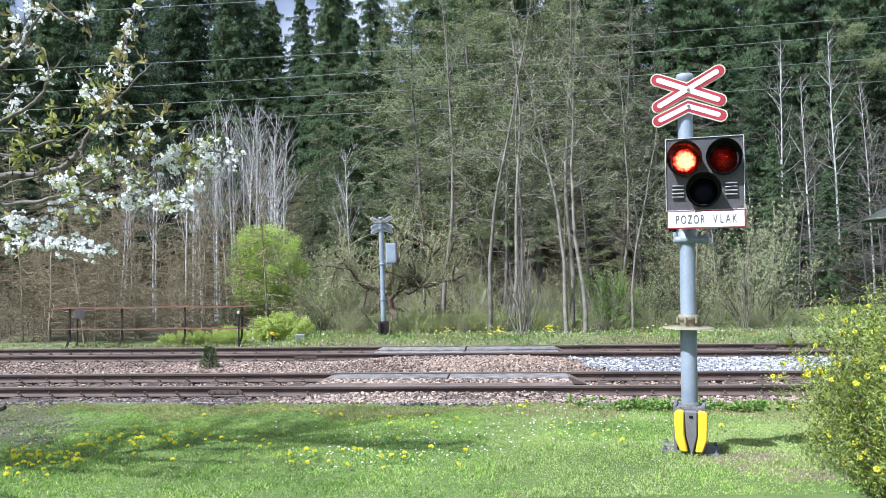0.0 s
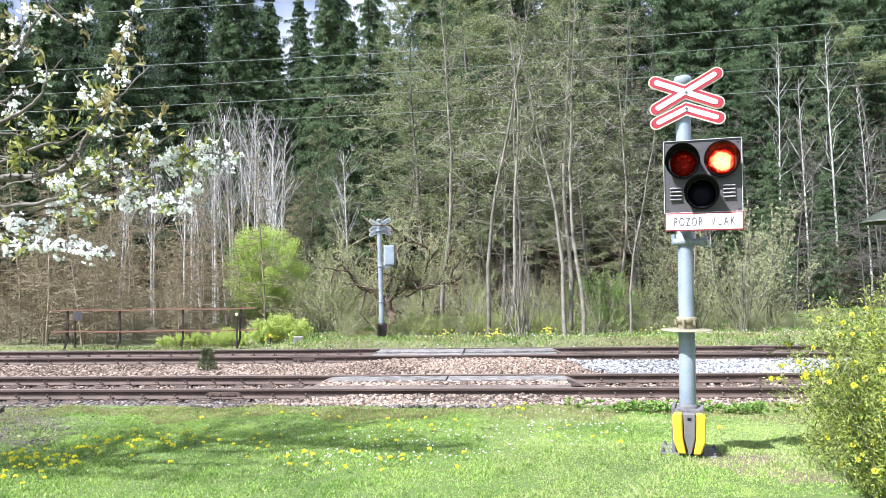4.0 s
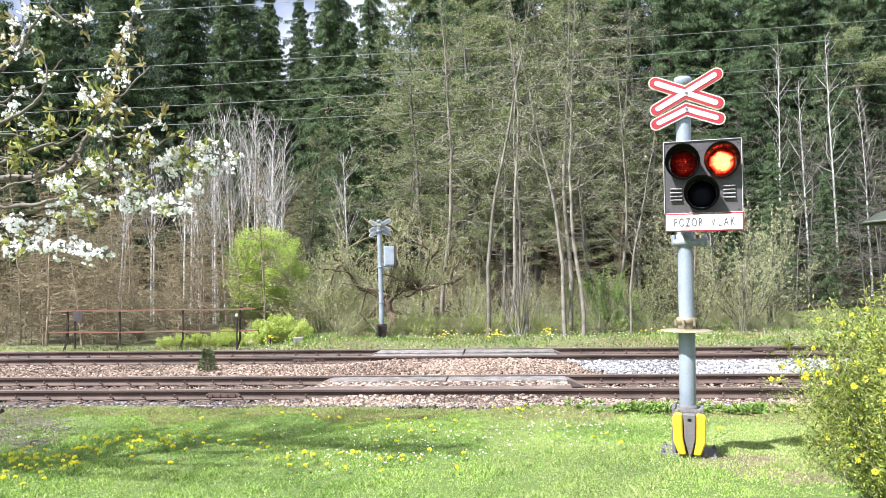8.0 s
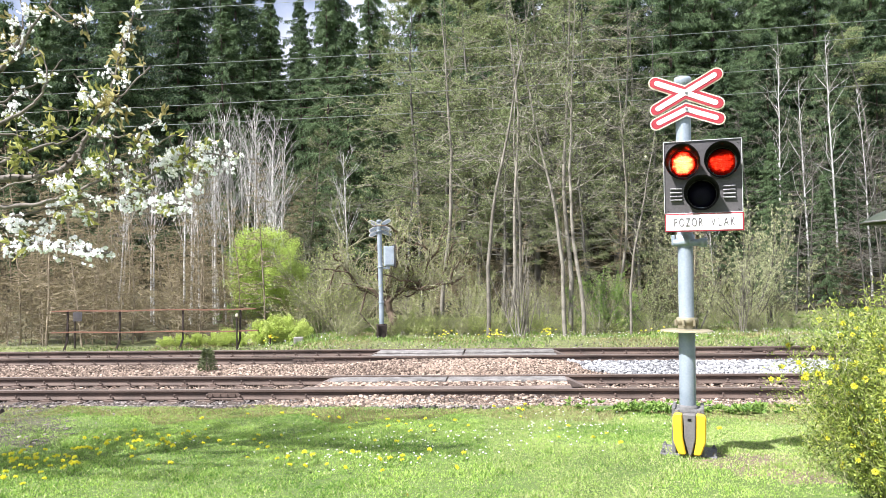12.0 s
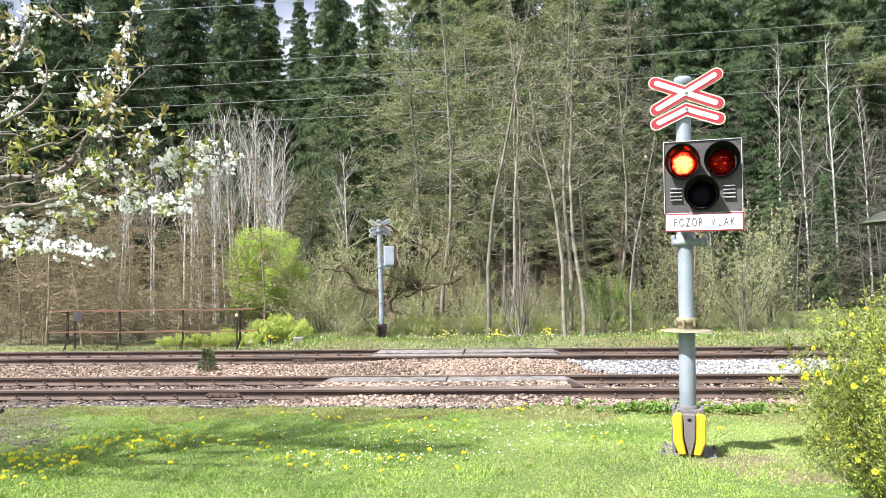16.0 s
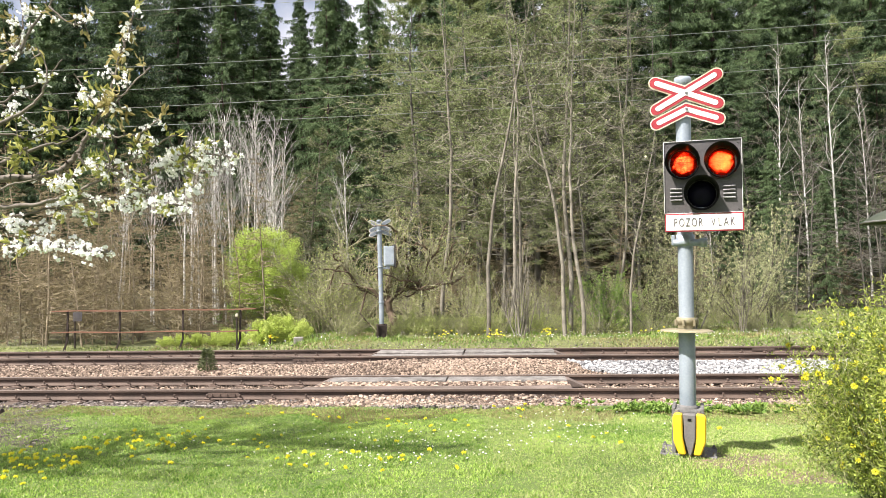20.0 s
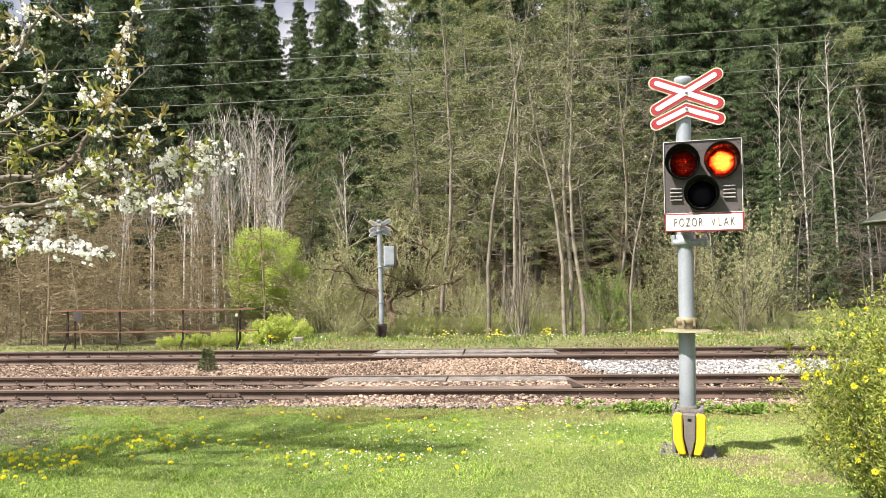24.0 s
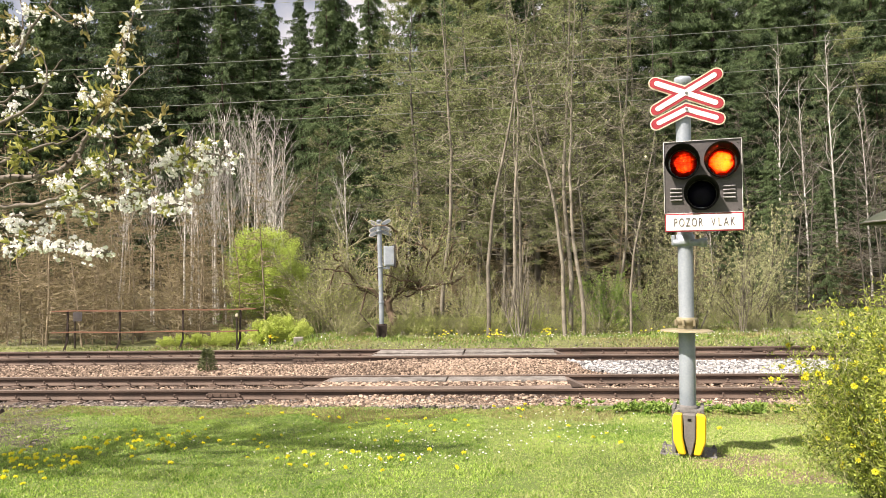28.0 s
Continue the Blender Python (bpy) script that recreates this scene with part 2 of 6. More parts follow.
def tubes(p0, p1, r0, r1, k=3):
    """Vertices and quads of k-sided tapered pieces, one for each segment."""
    p0, p1 = np.asarray(p0, float), np.asarray(p1, float)
    r0, r1 = np.asarray(r0, float), np.asarray(r1, float)
    d = p1 - p0
    d /= np.linalg.norm(d, axis=1, keepdims=True) + 1e-9
    ref = np.where(np.abs(d[:, 2:3]) > 0.9, np.array([[1.0, 0, 0]]), np.array([[0, 0, 1.0]]))
    u = np.cross(d, ref)
    u /= np.linalg.norm(u, axis=1, keepdims=True)
    w = np.cross(d, u)
    n = len(p0)
    v = np.empty((n, 2 * k, 3))
    for i in range(k):
        a = 2 * math.pi * i / k
        o = u * math.cos(a) + w * math.sin(a)
        v[:, i] = p0 + o * r0[:, None]
        v[:, k + i] = p1 + o * r1[:, None]
    base = np.arange(n)[:, None] * 2 * k
    q = np.concatenate([base + np.array([[i, (i + 1) % k, k + (i + 1) % k, k + i]]) for i in range(k)], axis=1).reshape(-1, 4)
    return v.reshape(-1, 3), q


def pipe(pts, r, k=4):
    """One continuous tube of radius r through the points."""
    pts = [Vector(p) for p in pts]
    bm, rows = bmesh.new(), []
    for i, p in enumerate(pts):
        d = (pts[min(i + 1, len(pts) - 1)] - pts[max(i - 1, 0)]).normalized()
        ref = Vector((1, 0, 0)) if abs(d.z) > 0.9 else Vector((0, 0, 1))
        u = d.cross(ref).normalized()
        w = d.cross(u)
        rows.append([bm.verts.new(p + (u * math.cos(a) + w * math.sin(a)) * r) for a in (2 * math.pi * (j + 0.5) / k for j in range(k))])
    for a, b in zip(rows, rows[1:]):
        for j in range(k):
            bm.faces.new((a[j], a[(j + 1) % k], b[(j + 1) % k], b[j]))
    bm.faces.new(rows[0][::-1])
    bm.faces.new(rows[-1])
    bmesh.ops.recalc_face_normals(bm, faces=bm.faces[:])
    return bm


def blades(c, axis, length, width, rng, fold=0.25):
    """Small pointed leaves (four-cornered, folded) at c along axis."""
    n = len(c)
    axis = axis / (np.linalg.norm(axis, axis=1, keepdims=True) + 1e-9)
    side = np.cross(axis, rng.normal(size=(n, 3)))
    side /= np.linalg.norm(side, axis=1, keepdims=True) + 1e-9
    nor = np.cross(axis, side)
    L, W = np.broadcast_to(length, n)[:, None], np.broadcast_to(width, n)[:, None]
    v = np.empty((n, 4, 3))
    v[:, 0] = c
    v[:, 1] = c + axis * L * 0.5 + side * W * 0.5 + nor * W * fold
    v[:, 2] = c + axis * L
    v[:, 3] = c + axis * L * 0.5 - side * W * 0.5 + nor * W * fold
    b = np.arange(n)[:, None] * 4
    f = np.concatenate([b + np.array([[0, 1, 2]]), b + np.array([[0, 2, 3]])], axis=1).reshape(-1, 3)
    return v.reshape(-1, 3), f


# ---- the plan: the line runs at a slight slant, falling towards the camera to its right ----
SLANT = radians(4.5)
LINE = pose(0, 0, 0, 0, 0, -4.5)                # local x along the rails, y across them
RAIL_Q = (11.05, 12.555, 15.65, 17.155)          # distance of each rail from the eye's foot, across the line
RAIL_TOP = -0.09


def across(x, y):
    return x * math.sin(SLANT) + y * math.cos(SLANT)


def step(t, a, b):
    t = min(1.0, max(0.0, (t - a) / (b - a)))
    return t * t * (3 - 2 * t)


def height(x, y):
    """The lie of the land."""
    q = across(x, y)
    z = -0.12 * step(q, 6.0, 9.7) + 0.04 * math.exp(-((x - 2.1) ** 2 + (y - 6.35) ** 2) / 0.6)
    z -= 0.17 * step(q, 9.75, 10.3)
    z += (0.23 - 0.12 * step(-x, 3.2, 5.0)) * step(q, 17.9, 18.7)      # lower beside the culvert
    z += 0.15 * step(q, 21.5, 28)
    if q > 33:
        t = q - 33
        z += 0.44 * t * min(1.0, t / 12) if t < 60 else 26.4
    if q < 9.7:
        z += 0.025 * noise.noise((x * 0.45, y * 0.45, 0.3)) + 0.012 * noise.noise((x * 1.7, y * 1.7, 4.0))
    elif q > 18.7:
        z += 0.12 * noise.noise((x * 0.35, y * 0.35, 0.3)) * min(1, (q - 18.7) / 5) + (0.8 * noise.noise((x * 0.07, y * 0.07, 7.0)) if q > 30 else 0)
    return z


# ---- ground ----
def ground():
    xs = np.concatenate([np.linspace(-900, -70, 8), np.linspace(-60, -14, 24), np.linspace(-13, 13, 105), np.linspace(14, 60, 24), np.linspace(70, 900, 8)])
    ys = np.concatenate([np.linspace(-900, -20, 8), np.linspace(-15, 4, 12), np.linspace(4.5, 24, 100), np.linspace(24.6, 100, 70), np.linspace(120, 900, 8)])
    verts = [(x, y, height(x, y)) for y in ys for x in xs]
    w = len(xs)
    faces, kinds = [], []
    for j in range(len(ys) - 1):
        for i in range(w - 1):
            a = j * w + i
            faces.append((a, a + 1, a + w + 1, a + w))
            q = across((xs[i] + xs[i + 1]) / 2, (ys[j] + ys[j + 1]) / 2)
            mx, my = (xs[i] + xs[i + 1]) / 2, (ys[j] + ys[j + 1]) / 2
            dirt = mx < -0.5 * my - 0.15 and 7.2 < my < 12 and mx > -12
            worn = (mx - 2.6) ** 2 / 0.30 + (my - 6.15) ** 2 / 0.20 < 1 or (mx - 2.75) ** 2 / 0.03 + (my - 5.65) ** 2 / 0.12 < 1
            kinds.append(5 if worn else 0 if dirt and q < 9.9 else 3 if q < 9.9 else 2 if q <= 17.5 else 4 if q < 22.0 else 1)
    me = flat_mesh("ground", verts, faces, [M["soil"], M["litter"], M["bed"], M["turf"], M["vergesoil"], M["dust"]])
    me.polygons.foreach_set("material_index", kinds)
    me.polygons.foreach_set("use_smooth", [True] * len(faces))
    return tagged(new("ground", me), "lawn, track bed and wooded slope behind the railway", "ground", kind="structure")


ground()


def rail_profile():
    h = [(0.0625, -0.150), (0.0625, -0.140), (0.02, -0.122), (0.009, -0.110), (0.009, -0.052), (0.018, -0.043), (0.034, -0.036), (0.035, -0.008), (0.028, 0.0)]
    return h + [(-x, z) for x, z in reversed(h)]


def rail_mesh(length):
    pr = rail_profile()
    n = len(pr)
    verts = [(s, x, z) for s in (-length / 2, length / 2) for x, z in pr]
    faces = [(i, (i + 1) % n, n + (i + 1) % n, n + i) for i in range(n)] + [tuple(range(n))[::-1], tuple(range(n, 2 * n))]
    me = flat_mesh("rail", verts, faces, [M["rail"], M["railtop"]])
    me.polygons[8].material_index = 1
    me.validate()
    return me


def sleeper_mesh():
    bm = box_bm(0.24, 2.5, 0.16, pose(0, 0, -0.08), 0.012)
    me = bpy.data.meshes.new("sleeper")
    bm.to_mesh(me)
    bm.free()
    me.materials.append(M["sleeper"])
    return me


def clip_mesh():
    """Base plate with a bolted clip on each side of the rail foot."""
    bm = box_bm(0.16, 0.34, 0.018, pose(0, 0, 0.004), 0.003)
    for s in (-1, 1):
        box_bm(0.085, 0.06, 0.035, pose(0, s * 0.088, 0.026, s * -18), 0.006, bm)
        lathe([(0.0, 0.075), (0.016, 0.075), (0.018, 0.07), (0.018, 0.05), (0.011, 0.05), (0.011, 0.0)], 6, pose(0, s * 0.095, 0.02), bm=bm)
    me = bpy.data.meshes.new("rail_clip")
    bm.to_mesh(me)
    bm.free()
    me.materials.append(M["rail"])
    return me


RAIL, SLEEPER, CLIP = rail_mesh(120), sleeper_mesh(), clip_mesh()


def track(q0, q1, phase, crossing, rng):
    """A railway track: two rails, sleepers and fastenings."""
    tr = thing("railway_track", "rusty railway track on wooden sleepers in ballast", "railway track", "tracks", "structure", LINE)
    for q in (q0, q1):
        piece("rail", RAIL, tr, pose(0, q, RAIL_TOP), "rust-brown steel rail")
    far = []
    step_len = 0.515
    for i in range(-110, 111):
        s = phase + i * step_len
        if abs(s) < 12.5:
            piece("sleeper", SLEEPER, tr, pose(s, (q0 + q1) / 2, RAIL_TOP - 0.158, 0, 0, rng.uniform(-1.2, 1.2)))
            if not crossing[0] < s < crossing[1]:
                for q in (q0, q1):
                    piece("rail_clip", CLIP, tr, pose(s, q, RAIL_TOP - 0.156, 0, 0, rng.uniform(-2, 2)))
        else:
            far.append(s)
    bm = bmesh.new()
    for s in far:
        box_bm(0.24, 2.5, 0.16, pose(s, (q0 + q1) / 2, RAIL_TOP - 0.238), 0, bm)
    tagged(part("distant_sleepers", bm, M["sleeper"], tr), kind="stuff")
    # a bolted joint in the near rail
    for q, s in ((q0, -4.3), (q1, 5.9)):
        bm = box_bm(0.5, 0.018, 0.07, pose(s, q - 0.022, RAIL_TOP - 0.08), 0.004)
        for k in (-0.18, -0.06, 0.06, 0.18):
            lathe([(0.0, 0.02), (0.014, 0.02), (0.016, 0.0)], 6, pose(s + k, q - 0.03, RAIL_TOP - 0.08, 90), bm=bm)
        part("fishplate", bm, M["rail"], tr)
    return tr


rng = np.random.default_rng(5)
track(RAIL_Q[0], RAIL_Q[1], 0.1, (-2.91, 1.04), rng)
track(RAIL_Q[2], RAIL_Q[3], 0.25, (-2.77, 1.23), rng)


def slab(name, s0, s1, qa, qb, top, thick, taper0, taper1, material, parent):
    """A crossing slab with splayed ends."""
    n = 9
    pts = []
    for i in range(n):
        s = s0 + (s1 - s0) * i / (n - 1)
        pts.append((s, 0.012 * noise.noise((s * 3.0, qa, 1.0))))
    bm = bmesh.new()
    rows = []
    for i, (s, dz) in enumerate(pts):
        z = top + dz
        sq = s
        front = sq + (taper0 if i == 0 else -taper1 if i == n - 1 else 0)
        low = top - thick if 0 < i < n - 1 else top - thick
        zz = z - (0.05 if (i == 0 and taper0) or (i == n - 1 and taper1) else 0)
        rows.append([bm.verts.new(p) for p in ((sq, qa, low), (sq, qa + 0.008 * noise.noise((s * 9, 2, 2)), zz - 0.012), (sq, qa + 0.014, zz), (front, qb - 0.012, zz), (front, qb, zz - 0.012), (front, qb, low))])
    for a, b in zip(rows, rows[1:]):
        for j in range(6):
            bm.faces.new((a[j], b[j], b[(j + 1) % 6], a[(j + 1) % 6]))
    bm.faces.new(rows[0])
    bm.faces.new(rows[-1][::-1])
    bmesh.ops.recalc_face_normals(bm, faces=bm.faces[:])
    return part(name, bm, material, parent)


def crossing():
    c = thing("level_crossing", "worn grey crossing panels laid between the rails", "level crossing", kind="structure", m=LINE)
    for s0, s1 in ((-2.91, -0.94), (-0.91, 1.04)):
        slab("panel", s0, s1, 12.02, 12.46, RAIL_TOP - 0.012, 0.14, 0.0, 0.0, M["panel"], c)
        slab("plank", s0 - 0.2, s1, 11.14, 11.42, RAIL_TOP - 0.012, 0.14, 0.0, 0.0, M["plank"], c)
    for s0, s1 in ((-2.84, -0.88), (-0.84, 1.16)):
        slab("panel", s0, s1, 16.50, 17.06, RAIL_TOP - 0.01, 0.14, 0.0, 0.0, M["panel"], c)
        slab("panel", s0, s1, 15.74, 16.1, RAIL_TOP - 0.01, 0.14, 0.0, 0.0, M["panel"], c)
    # ramped ends
    for s, q, k in ((-3.11, 12.1, -1), (1.04, 12.1, 1), (1.16, 16.6, 1), (-2.84, 16.6, -1)):
        bm = prism([(0, RAIL_TOP - 0.15), (0, RAIL_TOP - 0.015), (0.06 * k, RAIL_TOP - 0.03), (0.30 * k, RAIL_TOP - 0.14)], q, q + 0.34, pose(s + (0.2 if k < 0 and q < 13 else 0), 0, 0), 0.006)
        part("end_ramp", bm, M["plank"], c)


crossing()


# ---- ballast ----
def stones(name, label, n, place, size, material, seed):
    """Broken stones: squashed eight-cornered lumps with knocked-in corners, thrown over an area."""
    rng = np.random.default_rng(seed)
    p = place(rng, n)
    n = len(p)
    base = np.array([(x, y, z) for z in (-1, 1) for y in (-1, 1) for x in (-1, 1)], float)
    v = base[None] * rng.uniform(0.55, 1.0, (n, 8, 3))
    v[:, :, 2] *= 0.75
    a, b = rng.uniform(0, 6.283, n), rng.uniform(-0.6, 0.6, n)
    ca, sa, cb, sb = np.cos(a), np.sin(a), np.cos(b), np.sin(b)
    x, y, z = v[:, :, 0], v[:, :, 1], v[:, :, 2]
    y, z = y * cb[:, None] - z * sb[:, None], y * sb[:, None] + z * cb[:, None]
    x, y = x * ca[:, None] - y * sa[:, None], x * sa[:, None] + y * ca[:, None]
    s = (rng.uniform(size[0], size[1], n) / 2)[:, None]
    v = np.stack([x * s, y * s, z * s], axis=2) + p[:, None, :]
    f = np.array([(0, 2, 3, 1), (4, 5, 7, 6), (0, 1, 5, 4), (2, 6, 7, 3), (0, 4, 6, 2), (1, 3, 7, 5)])
    f = (np.arange(n)[:, None, None] * 8 + f[None]).reshape(-1, 4)
    ob = piece(name, flat_mesh(name, v.reshape(-1, 3), f, material), None, LINE)
    return tagged(ob, label, name.replace("_", " "), kind="stuff")


def level(s, q):
    """Height of the ballast's top along and across the line."""
    z = -0.275 + 0 * s
    shoulder = np.clip((q - 9.55) / 0.85, 0, 1)
    z = np.where(q < 10.5, -0.10 - 0.165 * shoulder, z)
    mid = (q > 12.75) & (q < 15.45)
    z = np.where(mid, -0.25, z)
    near = np.clip(1 - np.abs(s + 0.85) / 2.6, 0, 1)
    heap = np.clip(near * 2.2, 0, 1)
    z = np.where(mid, z + 0.10 * heap * np.clip((q - 12.75) / 1.2, 0.2, 1), z)
    z = np.where(q < 10.95, z + 0.07 * heap * np.clip((q - 9.9) / 0.9, 0, 1), z)
    return z


def spread(q0, q1, s0, s1, lift=0.0, skip=None):
    def place(rng, n):
        s, q = rng.uniform(s0, s1, n), rng.uniform(q0, q1, n)
        z = level(s, q) + rng.uniform(-0.02, 0.022, n) + lift
        keep = np.ones(n, bool)
        for r in RAIL_Q:
            keep &= np.abs(q - r) > 0.085
        if skip is not None:
            keep &= skip(s, q)
        return np.stack([s, q, z], 1)[keep]
    return place


def corner_ground(rng, n):
    """A bare dirt corner beside the track."""
    x, y = rng.uniform(-7.5, -3.2, n), rng.uniform(7.0, 10.2, n)
    keep = x < -0.50 * y + 0.2 + rng.normal(0, 0.35, n)
    x, y = x[keep], y[keep]
    ca, sa = math.cos(SLANT), math.sin(SLANT)
    return np.array([(a * ca - b * sa, a * sa + b * ca, height(a, b)) for a, b in zip(x, y)])


def verge_edge(rng, n):
    """The loose stones climbing from the far rail to the verge."""
    s, q = rng.uniform(-14, 14, n), rng.uniform(17.24, 18.6, n)
    q = 17.24 + (q - 17.24) * rng.uniform(0.3, 1, n)
    ca, sa = math.cos(SLANT), math.sin(SLANT)
    z = [max(-0.22, height(a * ca + b * sa, -a * sa + b * ca)) for a, b in zip(s, q)]
    return np.stack([s, q, np.array(z) + rng.uniform(-0.012, 0.018, n)], 1)


def fresh_area(s, q):
    return (s > 1.2 + 0.5 * np.sin(q * 3) * 0.4 + (15.4 - q) * 0.5) & (q > 12.9)


stones("ballast", "dirty grey ballast stones beside the near rail", 28000, spread(9.5, 10.97, -11, 11, skip=lambda s, q: q > 9.66 + 0.12 * np.sin(s * 2.1) + 0.07 * np.sin(s * 5.3)), (0.019, 0.049), M["greystone"], 1)
stones("ballast", "brown ballast stones in front of the crossing", 7000, spread(9.8, 10.97, -3.6, 5, 0.012), (0.025, 0.06), M["stone"], 2)
stones("ballast", "brown ballast stones between the near rails", 19000, spread(11.14, 12.47, -11, 11, 0.0, skip=lambda s, q: ~((s > -2.95) & (s < 1.06) & ((q > 12.0) | (q < 11.44)))), (0.019, 0.049), M["stone"], 3)
stones("ballast", "rust-brown ballast stones between the two tracks", 58000, spread(12.64, 15.57, -11, 11, skip=lambda s, q: ~fresh_area(s, q)), (0.019, 0.049), M["stone"], 4)
stones("fresh_ballast", "fresh whitish grey ballast stones heaped between the tracks", 13000, spread(12.9, 15.5, 1.0, 9.5, 0.03, skip=fresh_area), (0.03, 0.075), M["freshstone"], 5)
stones("ballast", "brown ballast stones between the far rails", 16000, spread(15.74, 17.07, -13, 13, skip=lambda s, q: ~((s > -2.86) & (s < 1.18) & ((q > 16.48) | (q < 16.12)))), (0.019, 0.049), M["stone"], 6)
stones("ballast", "brown ballast stones behind the far rail", 11000, verge_edge, (0.019, 0.049), M["greystone"], 7)
stones("ballast", "pale ballast stones filling the gap between crossing panel and plank", 2600, spread(11.44, 12.0, -3.0, 1.04, 0.125), (0.03, 0.075), M["stone"], 8)
stones("gravel", "dirty stones in the bare corner of the lawn", 700, corner_ground, (0.012, 0.04), M["greystone"], 9)


# ---- warning signals ----
def stadium(x0, z0, x1, z1, w, seg=7):
    """Outline of a bar with round ends from one point to another."""
    a = math.atan2(z1 - z0, x1 - x0)
    pts = []
    for cx, cz, start in ((x1, z1, a - math.pi / 2), (x0, z0, a + math.pi / 2)):
        for i in range(seg + 1):
            t = start + math.pi * i / seg
            pts.append((cx + w / 2 * math.cos(t), cz + w / 2 * math.sin(t)))
    return pts


def chevron(ax, az, bx, bz, cx, cz, w, seg=7):
    """Outline of a bent bar with round ends over three points."""
    d1, d2 = Vector((bx - ax, bz - az)).normalized(), Vector((cx - bx, cz - bz)).normalized()
    n1, n2 = Vector((-d1.y, d1.x)), Vector((-d2.y, d2.x))
    mid = (n1 + n2).normalized() * (w / 2 / max(0.3, (n1 + n2).normalized().dot(n1)))
    pts = [(bx + mid.x, bz + mid.y)]
    a = math.atan2(n2.y, n2.x)
    for i in range(seg + 1):
        t = a - math.pi * i / seg
        pts.append((cx + w / 2 * math.cos(t), cz + w / 2 * math.sin(t)))
    pts.append((bx - mid.x, bz - mid.y))
    a = math.atan2(-n1.y, -n1.x)
    for i in range(seg + 1):
        t = a - math.pi * i / seg
        pts.append((ax + w / 2 * math.cos(t), az + w / 2 * math.sin(t)))
    return pts


def crossbuck(parent, y, back=False):
    """St Andrew's cross with an angle under it: cream rim, red band, white middle, one board behind another."""
    arms = ((-0.228, 3.220, 0.286, 3.000), (-0.220, 2.981, 0.278, 3.250))
    for i, (x0, z0, x1, z1) in enumerate(arms):
        yy = y - 0.001 * i
        b = part("cross_arm", prism(stadium(x0, z0, x1, z1, 0.113), yy, yy + 0.012 - 0.003 * i), M["cream"] if not back else M["rim"], parent, "red and white warning cross arm with a yellowed rim")
        if back:
            part("grey_back", prism(stadium(x0, z0, x1, z1, 0.074), yy - 0.004, yy - 0.001), M["galv"], b)
        else:
            part("red_band", prism(stadium(x0, z0, x1, z1, 0.093), yy - 0.005, yy - 0.001), M["red"], b)
            part("white_stripe", prism(stadium(x0 * 0.93, z0 + (z1 - z0) * 0.03, x1 * 0.93, z1 - (z1 - z0) * 0.03, 0.044), yy - 0.009, yy - 0.005), M["white"], b)
    c = (-0.220, 2.856, 0.029, 2.969, 0.292, 2.868)
    b = part("chevron_board", prism(chevron(*c, 0.110), y, y + 0.012), M["cream"] if not back else M["rim"], parent, "red and white bent board with a yellowed rim")
    if back:
        part("grey_back", prism(chevron(*c, 0.070), y - 0.004, y), M["galv"], b)
    else:
        part("red_band", prism(chevron(*c, 0.090), y - 0.002, y + 0.002), M["red"], b)
        part("white_stripe", prism(chevron(-0.199, 2.866, 0.029, 2.969, 0.270, 2.877, 0.041), y - 0.004, y), M["white"], b)
    for z in (3.12, 2.98):
        part("bolt", lathe([(1e-6, 0.008), (0.012, 0.008), (0.014, 0.0)], 6, pose(0.032, y - 0.011, z - 0.012, 90)), M["castiron"], parent)


def text_outline(word, size, m, material, name, parent):
    cu = bpy.data.curves.new(name, "FONT")
    cu.body, cu.size, cu.extrude, cu.align_x, cu.align_y = word, size, 0.0015, "CENTER", "CENTER"
    tmp = bpy.data.objects.new("tmp_text", cu)
    me = bpy.data.meshes.new_from_object(tmp)
    bpy.data.objects.remove(tmp)
    me.materials.append(material)
    return piece(name, me, parent, m)


